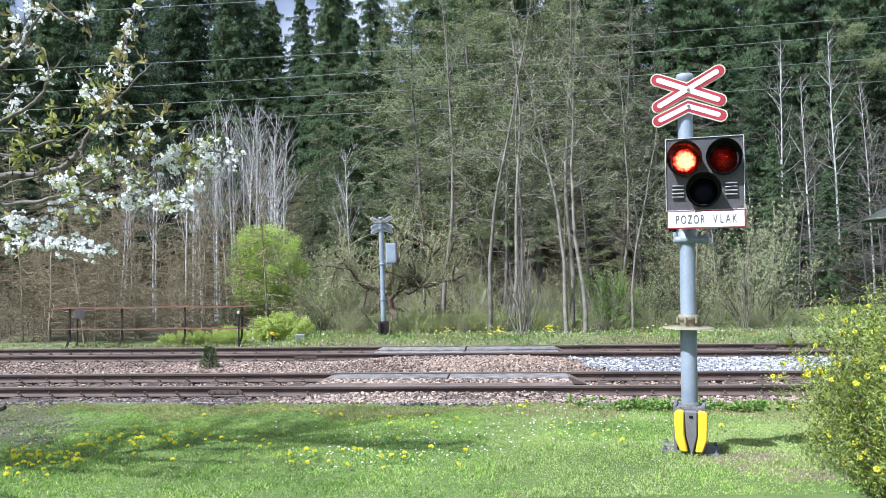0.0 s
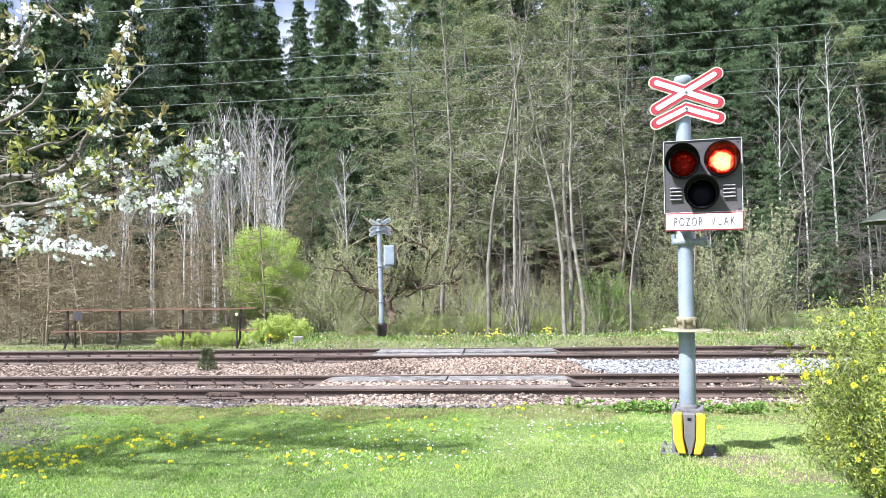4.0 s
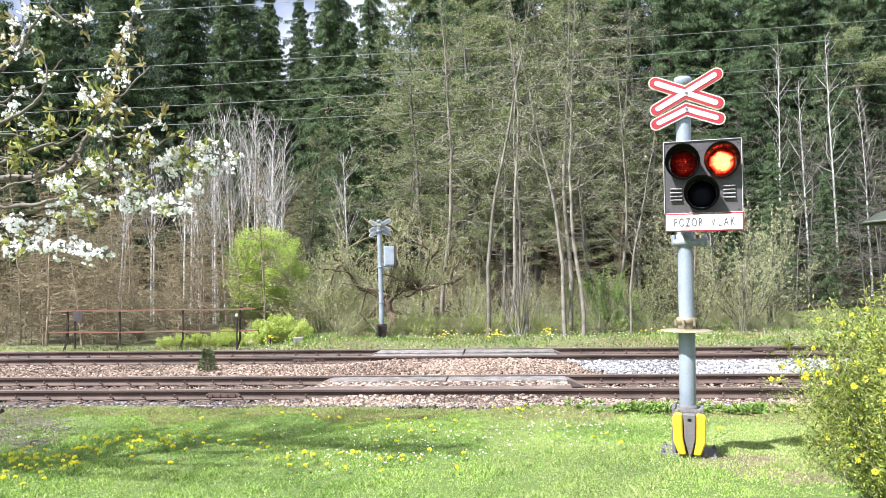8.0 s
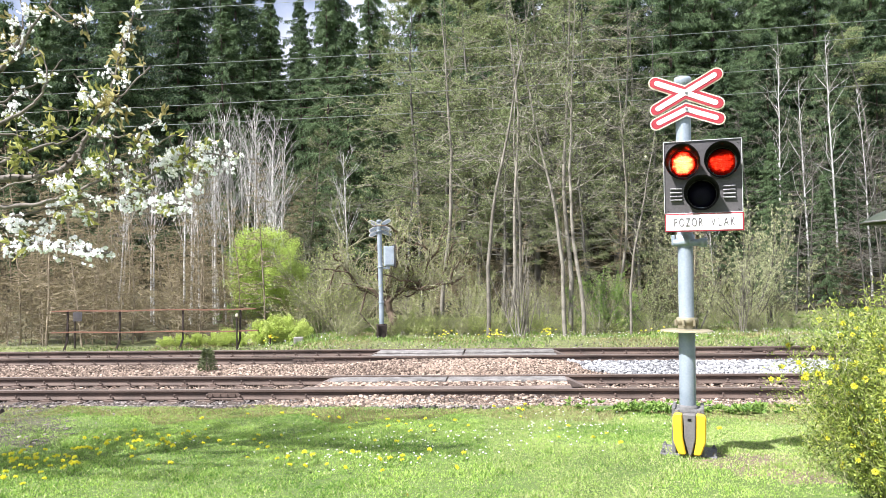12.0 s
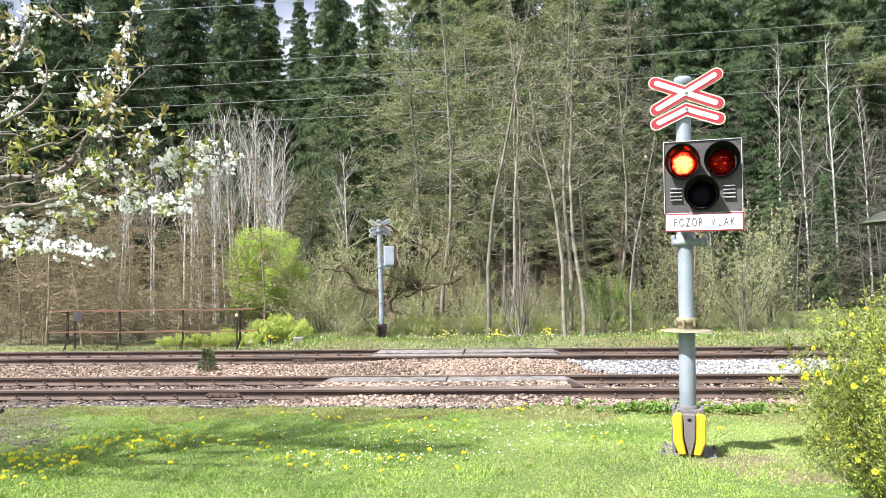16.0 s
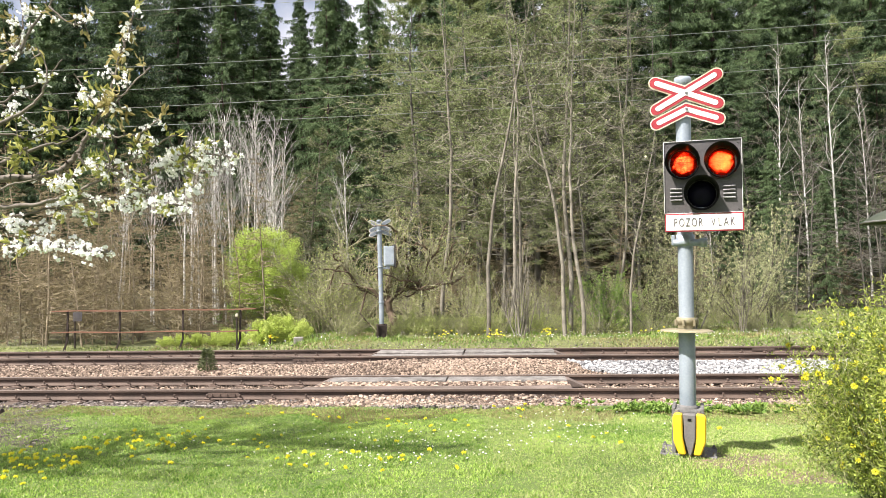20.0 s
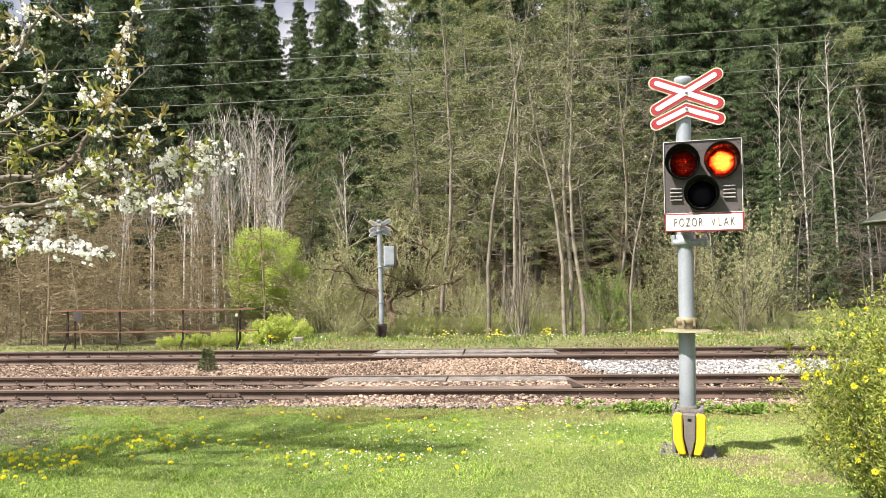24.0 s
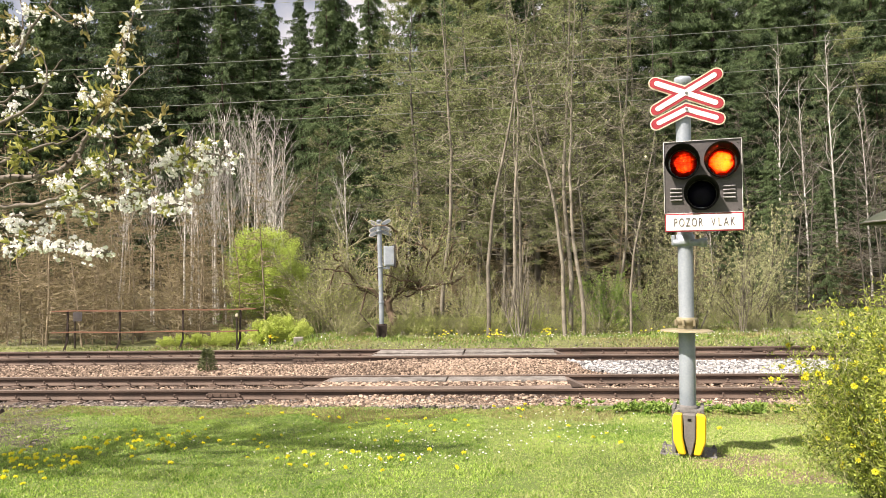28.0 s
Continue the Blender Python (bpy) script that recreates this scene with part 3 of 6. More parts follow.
def lens_material(name, colour, mix, relief=0.6, gloss=0.25):
    m = bpy.data.materials.new(name)
    m.use_nodes = True
    n, l = m.node_tree.nodes, m.node_tree.links
    p = n["Principled BSDF"]
    p.inputs["Base Color"].default_value, p.inputs["Roughness"].default_value = (*(c * 0.3 for c in colour), 1), 0.3
    p.inputs["Specular IOR Level"].default_value = gloss
    tr = n.new("ShaderNodeBsdfTranslucent")
    spots = n.new("ShaderNodeTexNoise")
    spots.inputs["Scale"].default_value, spots.inputs["Detail"].default_value = 34, 2
    ramp = n.new("ShaderNodeValToRGB")
    ramp.color_ramp.elements[0].position, ramp.color_ramp.elements[1].position = 0.35, 0.65
    ramp.color_ramp.elements[0].color, ramp.color_ramp.elements[1].color = (*(c * 0.35 for c in colour), 1), (*colour, 1)
    l.new(spots.outputs[0], ramp.inputs[0])
    l.new(ramp.outputs[0], tr.inputs[0])
    w = n.new("ShaderNodeTexWave")
    w.bands_direction = "Z"
    w.inputs["Scale"].default_value, w.inputs["Distortion"].default_value = 22, 9
    tc = n.new("ShaderNodeTexCoord")
    l.new(tc.outputs["Object"], w.inputs["Vector"])
    stretch = n.new("ShaderNodeMapping")
    stretch.inputs["Scale"].default_value = (0.6, 2.6, 1)
    l.new(tc.outputs["Object"], stretch.inputs[0])
    l.new(stretch.outputs[0], spots.inputs["Vector"])
    bp = n.new("ShaderNodeBump")
    bp.inputs["Strength"].default_value, bp.inputs["Distance"].default_value = relief, 0.006
    l.new(w.outputs[1], bp.inputs["Height"])
    l.new(bp.outputs[0], p.inputs["Normal"])
    l.new(bp.outputs[0], tr.inputs["Normal"])
    ms = n.new("ShaderNodeMixShader")
    ms.inputs[0].default_value = mix
    l.new(p.outputs[0], ms.inputs[1])
    l.new(tr.outputs[0], ms.inputs[2])
    l.new(ms.outputs[0], n["Material Output"].inputs[0])
    return m


def glow_material():
    m = bpy.data.materials.new("glowing_bulb")
    m.use_nodes = True
    p = m.node_tree.nodes["Principled BSDF"]
    p.inputs["Base Color"].default_value = (0.8, 0.6, 0.4, 1)
    p.inputs["Emission Color"].default_value = (1.0, 0.50, 0.19, 1)
    p.inputs["Emission Strength"].default_value = 4800
    return m


M["redlens"] = lens_material("red_lens", (0.85, 0.034, 0.012), 0.75)
M["darklens"] = lens_material("dark_lens", (0.018, 0.016, 0.045), 0.1, 0.08, 0.08)
M["glow"] = glow_material()
SHUTTERS = []


def fan(n, wide, turn):
    """A flat wheel of n wedge blades in the xz plane, each so many degrees wide."""
    bm = bmesh.new()
    for k in range(n):
        a0 = radians(360 / n * k + turn - wide / 2)
        pts = [(0.0, 0.0)] + [(0.0356 * math.cos(a0 + radians(wide) * i / 3), 0.0356 * math.sin(a0 + radians(wide) * i / 3)) for i in range(4)]
        for yy in (-0.00012, 0.00012):
            bm.faces.new([bm.verts.new((px, yy, pz)) for px, pz in pts])
    return bm


def lamp_unit(head, x, z, y, red):
    """Hood, lens, and for the red ones a lit bulb in a cup behind an added turning shutter. y: the head's front face.
    """
    # hood: a tube cut away below, longest on top
    bm = bmesh.new()
    seg, rings = 36, []
    for i in range(seg):
        a = 2 * math.pi * i / seg
        reach = 0.045 + 0.17 * (0.5 + 0.5 * math.sin(a)) ** 0.8
        row = []
        for r, yy in ((0.117, 0.0), (0.134, -reach), (0.137, -reach), (0.121, 0.0)):
            row.append(bm.verts.new((x + r * math.cos(a), y + yy, z + r * math.sin(a))))
        rings.append(row)
    for i in range(seg):
        a, b = rings[i], rings[(i + 1) % seg]
        for j in range(3):
            bm.faces.new((a[j], a[j + 1], b[j + 1], b[j]))
    bmesh.ops.recalc_face_normals(bm, faces=bm.faces[:])
    part("hood", bm, M["black"], head, "matt black lamp hood", smooth=True)
    # lens: a shallow dome
    prof = [(0.108 * math.sin(t), 0.030 * math.cos(t)) for t in np.linspace(0, math.pi / 2, 8)]
    prof = [(max(r, 1e-6), h) for r, h in prof]
    ob = part("lens", lathe(prof, 32), M["redlens"] if red else M["darklens"], head, "red signal lens" if red else "unlit dark signal lens", pose(x, y + 0.02, z, 90), True)
    # lamp can behind the face, open towards the lens
    can = lathe([(0.113, -0.002), (0.112, 0.12), (0.075, 0.235), (1e-6, 0.235)], 24, pose(x, y, z, -90))
    part("lamp_can", can, M["black"], head, smooth=True)
    if red:
        # black cup added as a baffle against stray light
        cup = lathe([(0.037, 0.050), (0.034, 0.096), (1e-6, 0.100)], 20, pose(x, y, z, -90))
        part("reflector_cup", cup, M["black"], head, smooth=True)
        part("bulb", lathe([(1e-6, 0.0), (0.020, 0.0), (0.020, -0.004), (1e-6, -0.004)], 16, pose(x, y + 0.092, z, 90)), M["glow"], head, "glowing bulb disc")
        # unseen shutter wheels, added to blink the steadily lit bulb
        part("fixed_shutter", fan(8, 23.0, 0.0), M["black"], head, m=pose(x, y + 0.0530, z))
        s = part("turning_shutter", fan(8, 25.0, 22.5), M["black"], head)
        SHUTTERS.append((s, x, y + 0.0525, z))
    return ob


def pole_parts(sig, top=3.27):
    part("pole", lathe([(0.069, 0.30), (0.069, 1.04), (0.064, 1.06), (0.064, top - 0.06)], 24), M["galv"], sig, "grey galvanised pole", smooth=True)
    part("cap", lathe([(0.064, top - 0.08), (0.072, top - 0.075), (0.074, top - 0.03), (0.068, top - 0.005), (0.05, top), (1e-6, top + 0.002)], 24), M["galv"], sig, "grey pole cap", smooth=True)


def foot_parts(sig, iron):
    """Cast foot and ground plate."""
    bm = box_bm(0.46, 0.36, 0.03, pose(0, 0.02, 0.006), 0.01)
    box_bm(0.26, 0.24, 0.38, pose(0, 0.03, 0.20), 0.02, bm)
    for s in (-1, 1):
        box_bm(0.03, 0.30, 0.40, pose(s * 0.115, 0.02, 0.21), 0.008, bm)
    part("cast_foot", bm, iron, sig, "dark cast-iron foot")
    for sx in (-1, 1):
        for sy in (-0.12, 0.15):
            part("bolt", lathe([(1e-6, 0.034), (0.009, 0.034), (0.009, 0.018), (0.017, 0.018), (0.019, 0.0)], 6, pose(sx * 0.205, sy, 0.02)), iron, sig)
        part("bolt", lathe([(1e-6, 0.03), (0.02, 0.03), (0.024, 0.0)], 6, pose(sx * 0.085, -0.13, 0.375, 90)), iron, sig)
    part("pole_socket", lathe([(0.085, 0.36), (0.085, 0.40), (0.075, 0.415), (0.069, 0.42)], 20), iron, sig, smooth=True)


def near_signal():
    sig = thing("warning_signal", "tall crossing signal with two red lamps and a white plate", "railway signal", m=pose(2.092, 6.35, 0.045, 0, 0.62, -20))
    pole_parts(sig)
    foot_parts(sig, M["castiron"])
    # flange and round plate half-way up
    part("flange", lathe([(0.066, 1.17), (0.085, 1.165), (0.085, 1.12), (0.074, 1.115), (0.074, 1.075)], 20), M["brass"], sig, "yellowed flange", smooth=True)
    for k in range(6):
        a = k * math.pi / 3 + 0.3
        part("flange_bolt", lathe([(1e-6, 0.02), (0.012, 0.02), (0.012, -0.03)], 6, pose(0.092 * math.cos(a), 0.092 * math.sin(a), 1.13)), M["brass"], sig)
    part("round_plate", lathe([(0.066, 1.072), (0.215, 1.060), (0.220, 1.052), (0.066, 1.045)], 32), M["brass"], sig, "flat round plate with a yellowed edge")
    # clamp under the head
    part("clamp", lathe([(0.066, 1.79), (0.084, 1.795), (0.09, 1.81), (0.09, 1.845), (0.078, 1.855), (0.078, 1.885), (0.066, 1.89)], 20), M["galv"], sig, "grey pole clamp", smooth=True)
    part("clamp_arm", lathe([(1e-6, -0.075), (0.028, -0.075), (0.030, -0.07), (0.030, 0.14), (0.040, 0.142), (0.040, 0.20), (1e-6, 0.20)], 16, pose(-0.02, -0.05, 1.815, 0, 90, -4)), M["galv"], sig, smooth=True)
    part("clamp_bolts", box_bm(0.03, 0.05, 0.09, pose(-0.098, -0.02, 1.84), 0.008), M["galv"], sig)
    part("riser", lathe([(0.03, 1.90), (0.03, 2.10)], 12, pose(0.22, -0.14, 0)), M["galv"], sig, smooth=True)
    crossbuck(sig, -0.085)
    # lamp head
    hx, hz, hy = 0.153, 2.346, -0.34
    w, h = 0.600, 0.592
    head = part("lamp_head", box_bm(0.001, 0.001, 0.001), M["boxgrey"], sig, "dark grey lamp head with three hooded lamps")
    lamps = ((hx - 0.151, hz + 0.114, True), (hx + 0.151, hz + 0.114, True), (hx - 0.008, hz - 0.145, False))
    # face plate with round holes for the lamps
    bm = bmesh.new()
    nx, nz = 57, 51
    grid = {}
    holes = [(x, z, 0.114) for x, z, _ in lamps]
    for j in range(nz + 1):
        for i in range(nx + 1):
            x, z = hx - w / 2 + w * i / nx, hz - h / 2 + h * j / nz
            for cx, cz, r in holes:
                d = math.hypot(x - cx, z - cz)
                if abs(d - r) < 0.0065:
                    x, z = cx + (x - cx) * r / d, cz + (z - cz) * r / d
            grid[i, j] = (x, z)
    verts = {}
    for j in range(nz):
        for i in range(nx):
            q = [grid[i, j], grid[i + 1, j], grid[i + 1, j + 1], grid[i, j + 1]]
            mx, mz = sum(p[0] for p in q) / 4, sum(p[1] for p in q) / 4
            if any(math.hypot(mx - cx, mz - cz) < r - 0.001 for cx, cz, r in holes):
                continue
            vs = []
            for key in ((i, j), (i + 1, j), (i + 1, j + 1), (i, j + 1)):
                if key not in verts:
                    verts[key] = bm.verts.new((grid[key][0], hy, grid[key][1]))
                vs.append(verts[key])
            bm.faces.new(vs)
    ext = bmesh.ops.extrude_face_region(bm, geom=bm.faces[:])
    bmesh.ops.translate(bm, verts=[v for v in ext["geom"] if isinstance(v, bmesh.types.BMVert)], vec=(0, 0.012, 0))
    bmesh.ops.recalc_face_normals(bm, faces=bm.faces[:])
    part("face_plate", bm, M["boxgrey"], head, "dark grey painted face plate")
    # pale folded edge
    for sx, sz, lx, lz in ((0, 1, w + 0.008, 0.005), (0, -1, w + 0.008, 0.005), (-1, 0, 0.005, h), (1, 0, 0.005, h)):
        part("edge_strip", box_bm(lx, 0.03, lz, pose(hx + sx * (w / 2 + 0.003), hy + 0.004, hz + sz * (h / 2 + 0.003)), 0.002), M["rim"], head, "pale bare metal edge")
    bm = box_bm(w - 0.06, 0.02, h - 0.05, pose(hx, hy + 0.27, hz), 0.008)
    for sx, sz, lx, lz in ((0, 1, w - 0.06, 0.02), (0, -1, w - 0.06, 0.02), (-1, 0, 0.02, h - 0.05), (1, 0, 0.02, h - 0.05)):
        box_bm(lx, 0.26, lz, pose(hx + sx * (w - 0.08) / 2, hy + 0.142, hz + sz * (h - 0.07) / 2), 0, bm)
    part("casing", bm, M["galv"], head, "grey sheet-metal casing")
    for x, z, red in lamps:
        lamp_unit(head, x, z, hy, red)
    # louvres, with the sun they catch put into a paler grey
    for x0, zc in ((hx - 0.200, hz - 0.095), (hx + 0.212, hz - 0.085)):
        for k in range(4):
            bm = prism([(0, 0), (0.055, 0), (0.055, 0.010), (0, 0.010)], -0.02, 0.0, bevel=0.002)
            bm.transform(pose(x0 - 0.055, hy - 0.001, zc - k * 0.031, 24) @ Matrix.Diagonal((1.7, 1, 0.9, 1)))
            part("louvre", bm, M["louvre"], head, "grey louvre, coloured paler for the sun it catches")
    for sx in (-1, 1):
        for sz in (-1, 1):
            part("screw", lathe([(1e-6, 0.006), (0.006, 0.006), (0.008, 0.0)], 8, pose(hx + sx * (w / 2 - 0.025), hy - 0.001, hz + sz * (h / 2 - 0.025), 90)), M["boxgrey"], head)
    # warning plate
    pz = hz - h / 2 - 0.082
    pl = part("warning_plate", box_bm(w + 0.008, 0.008, 0.148, pose(hx + 0.006, hy - 0.03, pz), 0.003), M["red"], sig, "white plate with a thin red rim and black words")
    part("white_field", box_bm(w - 0.014, 0.004, 0.128, pose(hx + 0.004, hy - 0.0345, pz + 0.001), 0.001), M["white"], pl)
    for k, letter in enumerate("POZOR VLAK"):
        if letter != " ":
            text_outline(letter, 0.100, pose(hx + 0.004 + 0.0488 * (k - 4.5), hy - 0.0385, pz - 0.002, 90) @ Matrix.Diagonal((0.56, 1, 1, 1)), M["lettering"], "letter", pl)
    part("plate_bracket", box_bm(0.05, 0.28, 0.04, pose(0.03, hy + 0.13, pz), 0.005), M["galv"], sig)
    # guard shell on the foot
    shell = part("guard_shell", prism([(-0.045, 0.375), (0.055, 0.375), (0.050, 0.17), (0.018, 0.035), (-0.004, 0.035), (-0.038, 0.17)], -0.235, -0.16, pose(0.012, 0, 0), 0.008), M["greyplastic"], sig, "dark grey middle of a plastic guard")
    for s in (-1, 1):
        o = [(0.055 * s, 0.375), (0.118 * s, 0.372), (0.136 * s, 0.345), (0.128 * s, 0.14), (0.088 * s, 0.035), (0.028 * s, 0.035), (0.052 * s, 0.17)]
        part("side_panel", prism([(x, z) for x, z in (o if s > 0 else o[::-1])], -0.225, -0.15, pose(0.014, 0, 0), 0.010), M["yellow"], sig, "yellow plastic side of the guard")
    part("guard_badge", box_bm(0.030, 0.004, 0.022, pose(0.016, -0.237, 0.33), 0.001), M["black"], shell)
    return sig


near_signal()


def far_signal():
    sig = thing("warning_signal", "grey crossing signal beyond the tracks, seen from behind", "railway signal", m=pose(-1.70, 20.0, -0.08, 0, -0.8, 12))
    pole_parts(sig)
    # near-black colour here stands in for the shadow on the foot
    foot_parts(sig, M["darkpost"])
    crossbuck(sig, 0.085, True)
    for z in (0.98, 1.95, 2.92):
        part("collar", lathe([(0.066, z), (0.082, z + 0.005), (0.082, z + 0.045), (0.066, z + 0.05)], 18), M["galv"], sig, smooth=True)
    head = part("cabinet", box_bm(0.27, 0.26, 0.54, pose(0.245, 0.02, 2.27), 0.012), M["cabinet"], sig, "pale grey lamp cabinet, seen from behind")
    part("cabinet_door", box_bm(0.235, 0.012, 0.48, pose(0.245, -0.118, 2.27), 0.004), M["cabinet"], head)
    part("face_plate", box_bm(0.03, 0.5, 0.62, pose(0.40, 0.10, 2.27), 0.004), M["boxgrey"], head, "dark front plate")
    part("bracket", box_bm(0.22, 0.06, 0.05, pose(0.15, 0, 1.94), 0.008), M["galv"], sig)
    part("cable_box", box_bm(0.10, 0.10, 0.09, pose(0.20, -0.05, 1.95), 0.012), M["galv"], sig)
    return sig


far_signal()


# ---- trees ----
def unit(v):
    return v / (np.linalg.norm(v) + 1e-9)


class Plant:
    """Collects the woody pieces and the leaf seats of one plant."""

    def __init__(self, seed):
        self.rng = np.random.default_rng(seed)
        self.wood, self.twigs, self.seats = [], [], []

    def stem(self, p, d, length, r0, r1, n, wander, lift=0.0, twig=False):
        """A wandering stem; returns its joints as (place, direction, radius, share of the way)."""
        joints = [(p, d, r0, 0.0)]
        for i in range(n):
            d = unit(d + self.rng.normal(0, wander, 3) + np.array([0, 0, lift]))
            q = p + d * length / n
            ra, rb = r0 + (r1 - r0) * i / n, r0 + (r1 - r0) * (i + 1) / n
            (self.twigs if twig else self.wood).append((p, q, ra, rb))
            p = q
            joints.append((p, d, rb, (i + 1) / n))
        return joints

    def mesh(self, name, segs, k, material):
        a = np.array([s[0] for s in segs])
        b = np.array([s[1] for s in segs])
        v, f = tubes(a, b, [s[2] for s in segs], [s[3] for s in segs], k)
        me = flat_mesh(name, v, f, material)
        me.polygons.foreach_set("use_smooth", [True] * len(f))
        return me

    def leaves(self, name, per, length, width, scatter, material, droop=0.0):
        c = np.repeat(np.array(self.seats), per, axis=0)
        c = c + self.rng.normal(0, scatter, c.shape)
        ax = self.rng.normal(0, 1, c.shape)
        ax[:, 2] -= droop
        n = len(c)
        v, f = blades(c, ax, self.rng.uniform(0.6, 1.25, n) * length, self.rng.uniform(0.7, 1.2, n) * width, self.rng)
        return flat_mesh(name, v, f, material)


def broadleaf(seed, h, r, first, limbs, spread_angle, sub, twiglets, bark, twigm, leafm, per, leaf, scatter, lean=0.03, limb_len=0.36, name="tree", label="", stems=1, droop=0.0, up=0.06, upper=1.0, limb_r=0.42, wander=0.035, fine=1.0, crook=0.13):
    """A slender woodland tree: trunk, limbs, twigs and a thin crown of opening leaves."""
    P = Plant(seed)
    g = P.rng
    for s in range(stems):
        d0 = unit(np.array([g.normal(0, lean + 0.12 * (stems > 1)), g.normal(0, lean + 0.12 * (stems > 1)), 1.0]))
        hh = h * (1.0 if s == 0 else g.uniform(0.65, 0.95))
        trunk = P.stem(np.array([g.normal(0, 0.15) * (stems > 1), g.normal(0, 0.15) * (stems > 1), -0.15]), d0, hh, r, r * 0.12, 14, wander, 0.02)
        for i in range(limbs):
            t = first + (upper - first) * (i + g.uniform(0, 1)) / limbs
            j = trunk[min(14, int(t * 14))]
            nxt = trunk[min(14, int(t * 14) + 1)]
            p = j[0] + (nxt[0] - j[0]) * g.uniform(0, 1)
            a = g.uniform(0, 6.283)
            sp = radians(g.normal(spread_angle, 12))
            d = np.array([math.cos(a) * math.sin(sp), math.sin(a) * math.sin(sp), math.cos(sp)])
            L = hh * limb_len * (1.05 - 0.75 * (t - first) / max(0.05, 1 - first)) * g.uniform(0.6, 1.2)
            lr = max(0.012, j[2] * limb_r)
            limb = P.stem(p, d, L, lr, 0.010 * fine, 6, crook, up - droop)
            for _ in range(sub):
                q = limb[g.integers(1, 7)]
                e = unit(q[1] + g.normal(0, 0.65 if crook > 0.1 else 0.35, 3))
                tw = P.stem(q[0], e, L * g.uniform(0.22, 0.5), 0.014 * fine, 0.009 * fine, 3, 0.16 if crook > 0.1 else crook, up * 0.6 - droop, True)
                for _ in range(twiglets):
                    u = tw[g.integers(1, 4)]
                    w = P.stem(u[0], unit(u[1] + g.normal(0, 0.7, 3)), L * g.uniform(0.08, 0.2), 0.010 * fine, 0.006 * fine, 1, 0.18, -droop, True)
                    P.seats.append(w[1][0])
                    P.seats.append((w[0][0] + w[1][0]) / 2)
                P.seats.append(tw[-1][0])
    ob = thing(name, label, "tree" if name != "bush" else "bush")
    wood = piece("trunk" if stems == 1 else "stemwork", P.mesh("trunk", P.wood, 5, bark), ob)
    if stems > 1:
        tagged(wood, kind="stuff")
    tagged(piece("branchwork", P.mesh("branchwork", P.twigs, 3, twigm), ob), kind="stuff")
    if per:
        tagged(piece("crown", P.leaves("crown", per, leaf[0], leaf[1], scatter, leafm), ob), kind="stuff")
    return ob


def spruce(seed, h, rmax, bare, whorls, label):
    """A spruce: straight trunk, drooping boughs turned up at the tip, with hanging curtains of needles."""
    P = Plant(seed)
    g = P.rng
    P.stem(np.array([0, 0, -0.3]), np.array([0, 0, 1.0]), h, 0.17, 0.02, 10, 0.006)
    roots, ways, drops = [], [], []
    for i in range(whorls):
        t = bare + (1 - bare) * (i + g.uniform(0, 0.7)) / whorls
        reach = rmax * (1 - (t - bare) / (1 - bare)) ** 0.78 * g.uniform(0.65, 1.1) + 0.12
        turn = g.uniform(0, 6.283)
        for k in range(g.integers(4, 7)):
            a = turn + k * 1.2 + g.uniform(-0.35, 0.35)
            p = np.array([0, 0, t * h])
            d = np.array([math.cos(a), math.sin(a), g.uniform(-0.12, 0.18)])
            long = reach * (g.uniform(0.45, 1.0) if g.uniform() < 0.75 else g.uniform(1.0, 1.4))
            n = 6
            for s in range(n):
                q = p + unit(d) * long / n
                P.twigs.append((p, q, 0.024 * (1 - s / n) + 0.005, 0.024 * (1 - (s + 1) / n) + 0.005))
                m = 3 if s == 0 else 7
                for _ in range(m):
                    roots.append(p + (q - p) * g.uniform(0, 1))
                    side = np.array([-math.sin(a), math.cos(a), 0]) * g.choice([-1, 1])
                    ways.append(unit(unit(d) * g.uniform(0.2, 0.9) + side * g.uniform(0.25, 1.0)))
                    drops.append(g.uniform(0.14, 0.42) * (0.55 + 0.55 * long / rmax))
                p = q
                d = d + np.array([0, 0, -0.13 if s < 3 else 0.16])
    # each hanging spray: a string of short needle tufts that bows down
    R, D, L = np.array(roots), np.array(ways), np.array(drops)
    C, A = [], []
    for k in range(9):
        f = (k + g.uniform(0, 1, len(R))[:, None]) / 9
        bow = np.stack([np.zeros(len(R)), np.zeros(len(R)), -1.0 * f[:, 0] ** 1.5], 1)
        C.append(R + (D * f * 0.8 + bow) * L[:, None])
        A.append(D * (1.0 - 0.6 * f) + np.array([0, 0, -1.0]) * (0.25 + f) + g.normal(0, 0.45, R.shape))
    C, A = np.concatenate(C), np.concatenate(A)
    v, f = blades(C, A, g.uniform(0.10, 0.22, len(C)), g.uniform(0.026, 0.05, len(C)), g, 0.3)
    ob = thing("spruce", label, "tree")
    piece("trunk", P.mesh("trunk", P.wood, 6, M["darkbark"]), ob)
    tagged(piece("branchwork", P.mesh("branchwork", P.twigs, 3, M["darkbark"]), ob), kind="stuff")
    tagged(piece("foliage", flat_mesh("foliage", v, f, M["spruce"]), ob), kind="stuff")
    return ob


